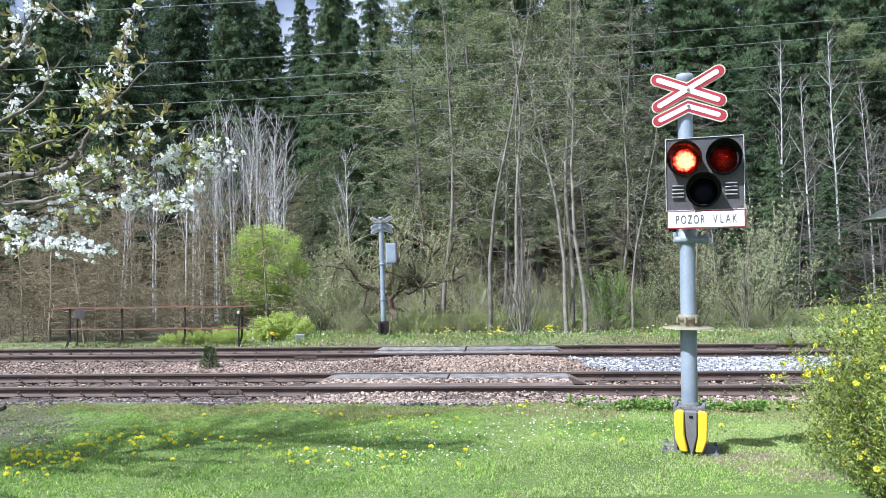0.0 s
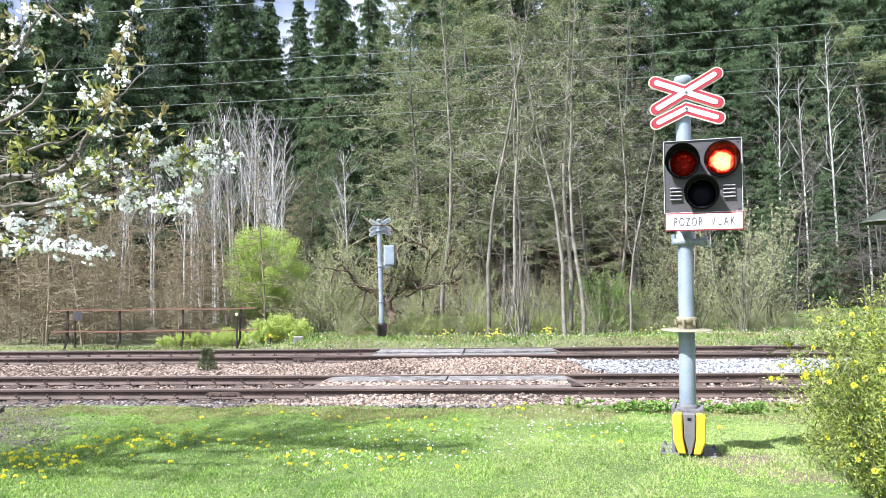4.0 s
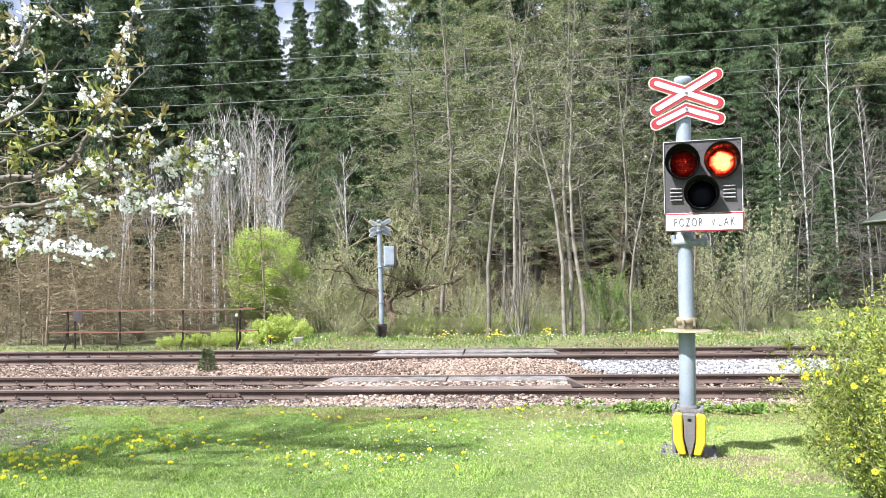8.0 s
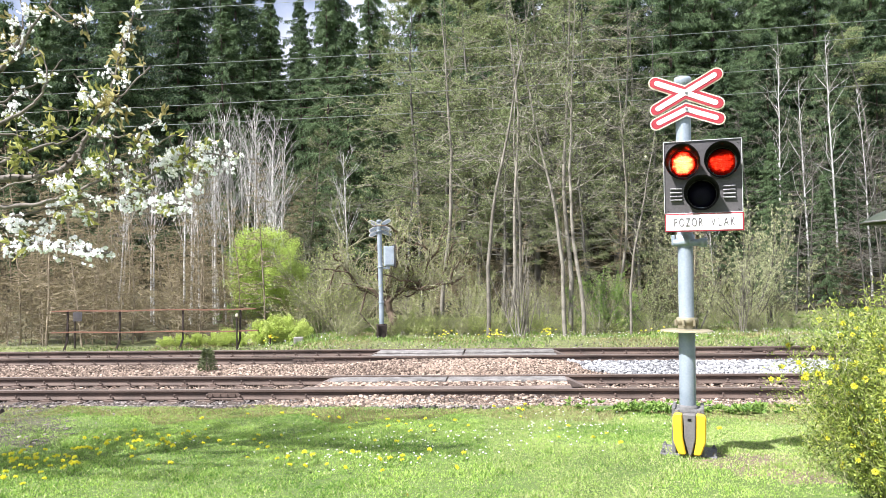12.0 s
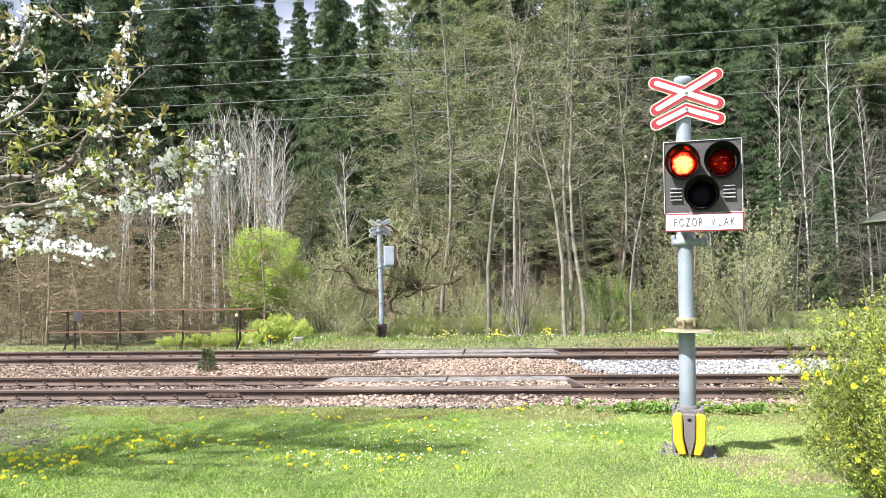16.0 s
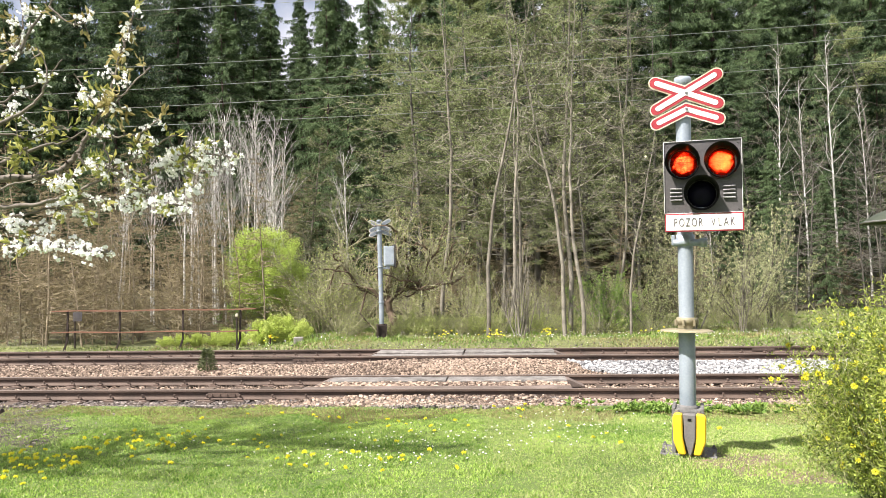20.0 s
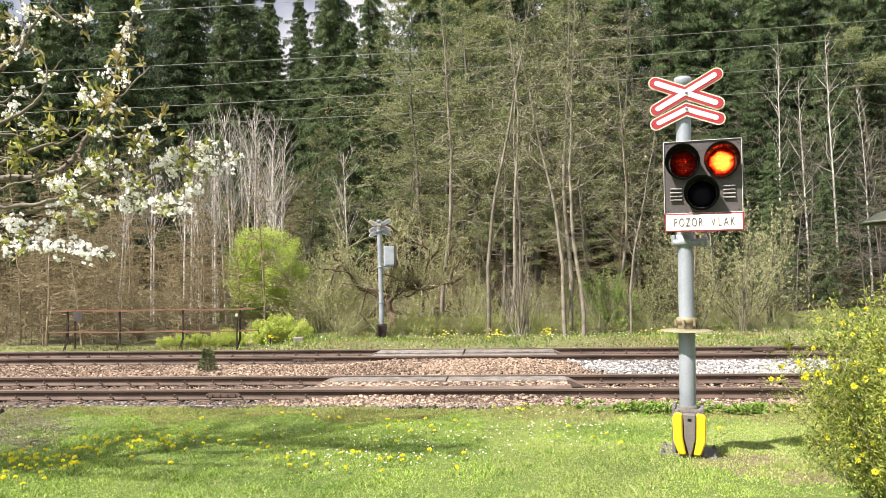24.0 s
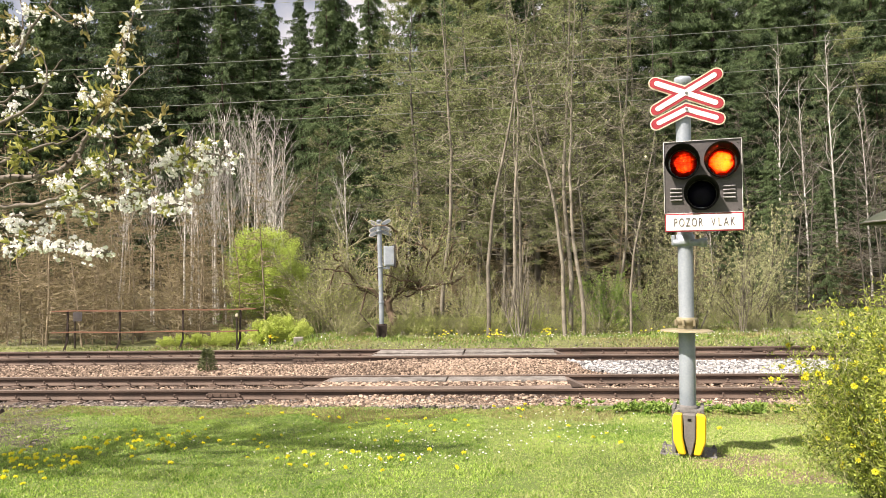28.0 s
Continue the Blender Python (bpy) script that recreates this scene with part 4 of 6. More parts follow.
def layered(seed, h, r, first, limbs, wide, label, bark, twigm, leafm, per, leaf, sub=11, widest=0.35, droop=-0.02, thin=1.0, name="tree", fine=1.0, low_bare=0.0):
    """A woodland tree whose level limbs lie in flat tiers, with open gaps between them."""
    P = Plant(seed)
    g = P.rng
    d0 = unit(np.array([g.normal(0, 0.03), g.normal(0, 0.03), 1.0]))
    trunk = P.stem(np.array([0, 0, -0.15]), d0, h, r, r * 0.10, 16, 0.028, 0.02)
    for i in range(limbs):
        t = first + (1 - first) * (i + g.uniform(0, 1)) / limbs
        k = t * 16
        j, nxt = trunk[min(15, int(k))], trunk[min(16, int(k) + 1)]
        p = j[0] + (nxt[0] - j[0]) * (k - int(k))
        u = (t - first) / (1 - first)
        env = min(1.0, 0.45 + 0.55 * u / widest) if u < widest else 1.0 - 0.82 * ((u - widest) / (1 - widest)) ** 1.3
        a = g.uniform(0, 6.283)
        rise = g.normal(0.10, 0.16) + 0.75 * max(0.0, u - 0.55)
        d = unit(np.array([math.cos(a), math.sin(a), rise]))
        L = wide * env * g.uniform(0.55, 1.15)
        limb = P.stem(p, d, L, max(0.012, j[2] * 0.36), 0.008 * fine, 7, 0.10, droop)
        flat = unit(np.cross(d, (0, 0, 1.0)))
        for s in range(sub):
            q = limb[g.integers(2, 8)]
            e = unit(q[1] * 0.8 + flat * g.choice([-1, 1]) * g.uniform(0.4, 1.1) + np.array([0, 0, g.normal(0.02, 0.22)]))
            tw = P.stem(q[0], e, L * g.uniform(0.14, 0.36), 0.012 * fine, 0.006 * fine, 3, 0.14, 0.02, True)
            for _ in range(4):
                w0 = tw[g.integers(1, 4)]
                w = P.stem(w0[0], unit(w0[1] + g.normal(0, 0.55, 3) * np.array([1, 1, 0.55])), L * g.uniform(0.05, 0.14) + 0.05, 0.007 * fine, 0.005 * fine, 1, 0.1, 0.0, True)
                if g.uniform() < thin and u > low_bare:
                    P.seats += [w[1][0], (w[0][0] + w[1][0]) / 2]
            if u > low_bare:
                P.seats.append(tw[-1][0])
    ob = thing(name, label, "tree")
    piece("trunk", P.mesh("trunk", P.wood, 5, bark), ob)
    tagged(piece("branchwork", P.mesh("branchwork", P.twigs, 3, twigm), ob), kind="stuff")
    if per and P.seats:
        c = np.repeat(np.array(P.seats), per, axis=0)
        c = c + g.normal(0, 1, c.shape) * np.array([0.07, 0.07, 0.035])
        ax = g.normal(0, 1, c.shape)
        v, f = blades(c, ax, g.uniform(0.6, 1.25, len(c)) * leaf[0], g.uniform(0.7, 1.2, len(c)) * leaf[1], g)
        tagged(piece("crown", flat_mesh("crown", v, f, leafm), ob), kind="stuff")
    return ob


def fan_shrub(seed, h, stems, spread, bark, twigm, leafm, per, leaf, label, side=9, lift=0.05):
    """A many-stemmed shrub whose straight shoots fan out from one stool."""
    P = Plant(seed)
    g = P.rng
    for _ in range(stems):
        a, s = g.uniform(0, 6.283), abs(g.normal(0, spread))
        d = unit(np.array([math.cos(a) * s, math.sin(a) * s, 1.0]))
        st = P.stem(np.array([math.cos(a), math.sin(a), 0]) * g.uniform(0, 0.16) + np.array([0, 0, -0.08]), d, h * g.uniform(0.55, 1.0), 0.022, 0.006, 8, 0.055, lift)
        for _ in range(side):
            q = st[g.integers(2, 9)]
            tw = P.stem(q[0], unit(q[1] * 0.9 + g.normal(0, 0.42, 3)), h * g.uniform(0.08, 0.24), 0.008, 0.004, 3, 0.08, 0.03, True)
            P.seats += [tw[1][0], tw[2][0], tw[3][0]]
        P.seats.append(st[-1][0])
    ob = thing("bush", label, "bush")
    tagged(piece("stemwork", P.mesh("stemwork", P.wood, 4, bark), ob), kind="stuff")
    tagged(piece("branchwork", P.mesh("branchwork", P.twigs, 3, twigm), ob), kind="stuff")
    if per:
        tagged(piece("foliage", P.leaves("foliage", per, leaf[0], leaf[1], 0.03, leafm), ob), kind="stuff")
    return ob


def dome_bush(seed, rx, rz, zc, label):
    """A rounded willow: thin stems rising into a soft dome of small fresh leaves, thinner below."""
    P = Plant(seed)
    g = P.rng
    for _ in range(95):
        n = unit(g.normal(0, 1, 3) * np.array([1, 1, 0.9]) + np.array([0, 0, 0.5]))
        tip = np.array([n[0] * rx, n[1] * rx, zc + n[2] * rz]) * g.uniform(0.82, 1.03)
        root = np.array([g.normal(0, 0.22), g.normal(0, 0.22), -0.08])
        mid = root + (tip - root) * 0.55 + np.array([0, 0, 0.28])
        p = root
        for k in range(1, 7):
            t = k / 6
            q = (1 - t) ** 2 * root + 2 * t * (1 - t) * mid + t * t * tip
            P.wood.append((p, q, 0.016 * (1 - t * 0.8), 0.016 * (1 - min(1, t + 0.16) * 0.8)))
            if k > 2:
                for _ in range(7):
                    tw = P.stem(q, unit(q - p + g.normal(0, 0.6, 3) * 0.4), g.uniform(0.15, 0.42), 0.006, 0.003, 3, 0.1, 0.0, True)
                    P.seats += [tw[1][0], tw[2][0], tw[3][0]]
            p = q
    ob = thing("bush", label, "bush")
    tagged(piece("stemwork", P.mesh("stemwork", P.wood, 4, M["palertwig"]), ob), kind="stuff")
    tagged(piece("branchwork", P.mesh("branchwork", P.twigs, 3, M["kstem"]), ob), kind="stuff")
    P.seats = [p for p in P.seats if p[2] > 0.9 or g.uniform() < 0.35]
    tagged(piece("foliage", P.leaves("foliage", 12, 0.05, 0.024, 0.06, M["willow"]), ob), kind="stuff")
    return ob


def plant_at(ob, x, y, turn, size, group=""):
    """Put a copy of a plant on the ground."""
    c = copy_thing(ob, pose(x, y, height(x, y), 0, 0, turn) @ Matrix.Scale(size, 4))
    return tagged(c, group=group)


def remove_thing(ob):
    for o in (*ob.children_recursive, ob):
        bpy.data.objects.remove(o)


rng = np.random.default_rng(21)
spruces = [spruce(100 + i, 20, 4.3, 0.08 + 0.05 * i, 46, "tall dark green spruce with hanging boughs on the wooded slope") for i in range(4)]
alders = [layered(200 + i, 13.5, 0.12, 0.20, 38, 4.0, "slender grey-barked tree with level tiers of opening olive-green buds", M["greybark"], M["twig"], M["bud"], 5, (0.075, 0.05)) for i in range(4)]
bares = [layered(220 + i, 13.5, 0.11, 0.16, 36, 3.6, "tall grey tree with level limbs and hardly any buds", M["greybark"], M["twig"], M["bud"], 1, (0.05, 0.035), thin=0.6) for i in range(2)]
larches = [layered(230 + i, 9.0, 0.055, 0.05, 62, 1.75, "slim tree with tiers of dead brown twigs down to the ground", M["brownbark"], M["browntwig"], M["bud"], 0, (0.04, 0.03), sub=9, widest=0.12, droop=-0.03, fine=0.8) for i in range(3)]
# twigs coloured darker than the larches' to stand in for forest shade
greys = [layered(245 + i, 9.0, 0.055, 0.05, 44, 1.9, "slim grey tree with level bare twigs, coloured dark in place of shade", M["greybark"], M["shadetwig"], M["bud"], 0, (0.04, 0.03), sub=8, widest=0.2, droop=0.0, fine=0.7) for i in range(2)]
cones = [layered(260 + i, 8.6, 0.075, 0.06, 58, 1.7, "cone-shaped young tree just coming into olive leaf", M["bark"], M["twig"], M["bud"], 2, (0.055, 0.035), sub=10, widest=0.15, droop=0.03) for i in range(2)]
birches = [broadleaf(300 + i, 11, 0.085, 0.42, 26, 30, 3, 2, M["birch"], M["palertwig"], M["bud"], 0, (0.05, 0.03), 0.1, lean=0.03, limb_len=0.24, limb_r=0.24, wander=0.016, fine=0.75, crook=0.05, label="bare white-barked birch with upswept pale twigs") for i in range(3)]
tallbirches = [broadleaf(350 + i, 12, 0.066, 0.40, 26, 34, 6, 4, M["birch"], M["twig"], M["bud"], 0, (0.05, 0.03), 0.1, lean=0.012, limb_len=0.17, limb_r=0.10, wander=0.018, fine=0.33, crook=0.11, up=0.05, label="tall straight birch with white bark and fine bare twigs") for i in range(2)]
thickets = [broadleaf(400 + i, 4.6, 0.05, 0.05, 20, 55, 6, 4, M["brownbark"], M["browntwig"], M["bud"], 0, (0.06, 0.035), 0.1, limb_len=0.45, name="bush", label="leafless brown thicket under the trees", stems=3) for i in range(3)]
poles = [broadleaf(600 + i, 12, 0.085, 0.34, 16, 76, 5, 3, M["bark"], M["twig"], M["bud"], 3, (0.06, 0.04), 0.06, lean=0.02, limb_len=0.2, limb_r=0.25, wander=0.045, label="tall straight grey trunk with a thin budding crown") for i in range(3)]
brush = [fan_shrub(450 + i, 3.2, 13, 0.85, M["litlichen"], M["litlichen"], M["shoots"], 2, (0.055, 0.036), "low budding shrub at the edge of the wood", 15, 0.02) for i in range(3)]
fans = [fan_shrub(470 + i, 3.4, 9, 0.20, M["bark"], M["bark"], M["bud"], 0, (0.04, 0.02), "fan of pale bare upright shoots at the edge of the wood", 8) for i in range(2)]

# back and middle rows of spruces
spots = [(-24.9, 41, 0.82), (-22.0, 40, 0.84), (-25.6, 47, 0.84), (-28.2, 50, 0.8), (-22.9, 44, 0.84), (-10.6, 44.5, 0.78), (-9.3, 48, 0.74), (-31, 47, 1.15), (-26, 44, 0.78), (-22.5, 50, 1.25), (-19.5, 43, 1.0), (-17, 47, 1.2), (-14.6, 42, 1.05), (-13.4, 48, 1.0), (-9.9, 43, 0.56), (-10.9, 46, 0.66), (-8.9, 47, 0.60), (-11.9, 52, 0.62), (-7.9, 53, 0.82), (-10.1, 55, 0.40),
         (-7.1, 49, 0.98), (-4.2, 44, 0.80), (-1.4, 50, 1.2), (2.0, 46, 1.15), (5.2, 50, 1.2), (8.2, 45, 1.2), (10.6, 43, 1.1), (12.6, 48, 1.25), (14.8, 42, 1.1),
         (17.2, 46, 1.2), (19.4, 42, 1.1), (22.3, 47, 1.25), (25.2, 43, 1.15), (28.5, 48, 1.25), (32, 45, 1.2), (-29, 55, 0.72), (-24, 58, 1.2), (-16.3, 57, 1.2),
         (1, 60, 1.1), (7, 61, 1.2), (14, 58, 1.3), (20, 60, 1.3), (26, 58, 1.3), (33, 58, 1.3)]
for i, (x, y, s) in enumerate(spots):
    plant_at(spruces[i % 4], x, y, rng.uniform(0, 360), s * rng.uniform(0.95, 1.05), "spruces on the slope")

# a nearer screen of spruces with boughs to the ground
spots = [(-27, 40, 0.8), (-23.5, 39, 0.78), (-20.5, 40.5, 0.9), (-17.6, 39, 0.9), (-14.4, 40, 0.92), (-11.7, 39.2, 0.82), (-9.0, 40, 0.56), (-7.7, 40.5, 0.66), (-10.3, 39.5, 0.66), (-6.1, 39, 0.85), (-4.6, 36.5, 0.72), (-3.2, 40.5, 0.70), (-0.5, 41, 0.8), (3, 40, 0.8), (6.3, 41, 0.8),
         (9.6, 39, 0.9), (12.2, 38.5, 0.9), (14.9, 39.5, 1.0), (17.6, 38.5, 0.95), (20.4, 39.5, 1.0), (23.3, 39, 0.95), (26.4, 40, 1.0)]
for i, (x, y, s) in enumerate(spots):
    plant_at(spruces[i % 2], x, y, rng.uniform(0, 360), s, "spruces on the slope")

# budding tiered trees before them
spots = [(-0.9, 30.0, 1.0), (1.6, 31, 1.12), (0.2, 34, 1.2), (3.0, 29.5, 1.05), (4.2, 32.5, 1.25), (6.6, 34, 1.05),
         (2.2, 27, 0.62), (-1.4, 27.5, 0.52), (5.2, 26.5, 0.58), (11.4, 33, 0.62), (20.6, 34, 0.9), (23, 36, 1.0), (7.4, 27.5, 0.55), (1.0, 37, 1.1), (3.4, 37, 1.15), (6.0, 37.5, 1.2), (8.8, 37, 1.0)]
for i, (x, y, s) in enumerate(spots):
    plant_at(alders[i % 4], x, y, rng.uniform(0, 360), s * rng.uniform(0.95, 1.06), "budding trees")

for i, (x, y, s) in enumerate([(4.9, 29.5, 1.1), (6.1, 31, 1.15), (7.2, 29.8, 1.0), (8.4, 32, 1.0), (9.6, 33, 0.9), (5.6, 33.5, 1.2)]):
    plant_at(bares[i % 2], x, y, rng.uniform(0, 360), s, "bare grey trees")

# cone-shaped young trees left of them
for i, (x, y, s) in enumerate([(-5.55, 29.5, 0.93), (-4.7, 31, 0.85), (-6.6, 31.5, 0.75), (-3.9, 28.5, 0.55), (-5.0, 27, 0.5)]):
    plant_at(cones[i % 2], x, y, rng.uniform(0, 360), s, "young cone-shaped trees")

spots = [(-9.7, 28, 1.0), (-9.0, 27, 0.95), (-8.4, 29, 1.05), (-7.3, 28, 1.05), (-6.2, 27, 0.95), (-10.9, 27.5, 0.85), (-11.6, 29, 0.9), (-12.1, 27, 0.8), (-7.9, 31, 1.1), (-3.35, 26, 0.82), (-10.3, 29.5, 0.8), (-8.7, 27.6, 0.75), (-9.4, 30.5, 0.85), (-7.0, 29.4, 0.9), (-6.6, 27.8, 0.7), (-8.1, 27.2, 0.8), (-12.8, 29, 0.75), (-8.9, 25.0, 0.88), (-5.75, 24.2, 0.62), (11.0, 29.5, 0.6)]
spots += [(-8.8, 28.2, 1.1), (-8.25, 28.6, 1.15), (-7.75, 28.0, 1.12), (-7.35, 28.8, 1.15), (-6.95, 28.3, 1.08), (-6.6, 29, 1.05), (-8.05, 29.5, 1.15)]
for i, (x, y, s) in enumerate(spots):
    plant_at(birches[i % 3], x, y, rng.uniform(0, 360), s * 0.66, "birches")

for i, (x, y, s) in enumerate([(14.05, 30.4, 0.93), (15.1, 30.2, 0.8), (16.3, 30, 0.94), (18.2, 31, 0.75)]):
    plant_at(tallbirches[i % 2], x, y, rng.uniform(0, 360), s, "birches")

# slim dead-twigged trees: a dense stand behind the railing, a thinner one at the other end
spots = [(-11.2, 20.6, 0.62), (-10.0, 20.2, 0.58), (-8.9, 20.9, 0.55), (-12.3, 21.2, 0.66), (-7.7, 21.2, 0.50)]
spots += [(-14.6 + 0.62 * i + rng.uniform(-0.25, 0.25), rng.uniform(21.6, 26.5), rng.uniform(0.48, 0.68)) for i in range(16)]
spots += [(-18.5 + 0.8 * i + rng.uniform(-0.3, 0.3), rng.uniform(27, 33), rng.uniform(0.6, 0.85)) for i in range(17)]
spots += [(-2.6 + 0.95 * i + rng.uniform(-0.4, 0.4), rng.uniform(24, 30), rng.uniform(0.4, 0.65)) for i in range(14)]
for i, (x, y, s) in enumerate(spots):
    plant_at(larches[i % 3], x, y, rng.uniform(0, 360), s, "slim dead-twigged trees")
for i in range(26):
    plant_at(larches[i % 3], rng.uniform(-13.2, -6.6), rng.uniform(19.9, 22.2), rng.uniform(0, 360), rng.uniform(0.26, 0.42), "slim dead-twigged trees")
for i in range(15):
    plant_at(greys[i % 2], 10.4 + 0.7 * i + rng.uniform(-0.3, 0.3), rng.uniform(25, 32), rng.uniform(0, 360), rng.uniform(0.6, 0.95), "slim grey trees")
for i, (x, y, s) in enumerate([(10.6, 34, 0.5), (13.2, 33.5, 0.6), (15.6, 34.5, 0.62), (18.2, 34, 0.6), (21.0, 35, 0.65), (12.0, 36, 0.6), (16.8, 37, 0.7), (11.6, 30.5, 0.36), (13.4, 29.5, 0.34), (15.2, 31, 0.4), (17.4, 31.5, 0.42), (12.6, 27.5, 0.24), (14.6, 27.8, 0.26)]):
    plant_at(spruces[i % 2], x, y, rng.uniform(0, 360), s, "spruces on the slope")

for i in range(40):
    plant_at(thickets[i % 3], rng.uniform(-21, 22), rng.uniform(29, 39), rng.uniform(0, 360), rng.uniform(0.4, 0.7), "thicket")
for i in range(16):
    plant_at(thickets[i % 3], rng.uniform(-14.5, -5.5), rng.uniform(20.5, 25.5), rng.uniform(0, 360), rng.uniform(0.22, 0.4), "thicket")

# straight trunks at the edge of the wood
for i, (x, y, s) in enumerate([(1.20, 19.8, 0.8), (1.95, 21.2, 0.85), (-0.05, 23.0, 0.95), (3.28, 19.9, 0.8), (3.62, 21.0, 0.95), (3.78, 19.8, 0.78), (5.0, 19.6, 0.5), (2.75, 25, 0.8), (6.3, 26, 0.8)]):
    plant_at(poles[i % 3], x, y, rng.uniform(0, 360), s, "trunks at the edge of the wood")

# low brush and bare shoots at the foot of the wood
for i, (x, y, s) in enumerate([(2.03, 19.7, 0.92), (2.3, 20.3, 0.7), (1.7, 20.6, 0.6), (2.9, 21.3, 0.5), (0.6, 21.6, 0.5), (4.5, 21.2, 0.5), (8.1, 19.9, 0.6)]):
    plant_at(fans[i % 2], x, y, rng.uniform(0, 360), s, "pale shoots")
for i in range(58):
    x = rng.uniform(-1.2, 6.5) if i % 4 else rng.uniform(8.2, 10.6)
    y = rng.uniform(21.0, 26.5)
    plant_at(brush[i % 3], x, y, rng.uniform(0, 360), rng.uniform(0.22, 0.34) * (0.8 + 0.2 * (y - 21)), "low brush")
for i in range(70):
    x = rng.uniform(-3.0, 6.6) if i % 3 else rng.uniform(6.5, 10.8)
    plant_at(brush[i % 3], x, 20.25 - 0.03 * x + abs(rng.normal(0, 0.6)), rng.uniform(0, 360), rng.uniform(0.12, 0.26), "low brush")
for i in range(9):
    plant_at(brush[i % 3], rng.uniform(-4.6, -2.2), rng.uniform(21.6, 24.5), rng.uniform(0, 360), rng.uniform(0.4, 0.75), "low brush")

# fresh green willow dome, low green mound, green sapling, silvery blossoming trees
willow = dome_bush(500, 1.26, 1.55, 1.78, "rounded willow bush with fresh yellow-green leaves")
plant_at(willow, -5.85, 24.0, 40, 1.0)
mound = fan_shrub(501, 1.0, 60, 0.55, M["fresh"], M["fresh"], M["fresh"], 7, (0.06, 0.024), "low mound of bright green shoots beside the railing", 12, 0.0)
for x, y, s in ((-5.0, 20.1, 0.66), (-4.65, 20.2, 0.78), (-4.3, 20.1, 0.74), (-4.0, 20.3, 0.55), (-5.45, 19.6, 0.36), (-5.8, 19.5, 0.33), (-6.2, 19.7, 0.38), (-6.6, 19.5, 0.38), (-7.1, 19.6, 0.36), (-7.5, 19.7, 0.30), (-6.0, 20.3, 0.45)):
    plant_at(mound, x, y, rng.uniform(0, 360), s, "green mound")
sapling = fan_shrub(502, 2.5, 8, 0.6, M["twig"], M["twig"], M["spring"], 8, (0.07, 0.045), "young shrub with sparse fresh green leaves", 10)
for x, y, s in ((4.35, 20.5, 0.72), (4.65, 20.7, 0.62), (4.95, 20.9, 0.5), (-6.35, 22.2, 0.45)):
    plant_at(sapling, x, y, rng.uniform(0, 360), s)
undergrowth = fan_shrub(505, 1.5, 14, 0.9, M["litlichen"], M["litlichen"], M["shoots"], 4, (0.055, 0.036), "low leafy green undergrowth at the foot of the wood", 12, 0.0)
for i in range(34):
    x = rng.uniform(-1.3, 1.6) if i % 2 else rng.uniform(-3.4, 6.2)
    plant_at(undergrowth, x, rng.uniform(20.15, 21.6) - 0.05 * x, rng.uniform(0, 360), rng.uniform(0.25, 0.5), "undergrowth")
pear = fan_shrub(503, 4.6, 13, 0.50, M["greybark"], M["twig"], M["silver"], 8, (0.05, 0.032), "small upswept tree with silvery opening leaves and pale blossom", 26, 0.03)
for x, y, s in ((7.0, 20.4, 0.72), (8.6, 20.8, 0.78), (9.6, 21.6, 0.62), (6.0, 21.0, 0.55)):
    tagged(plant_at(pear, x, y, rng.uniform(0, 360), s, "silvery trees"), category="tree")


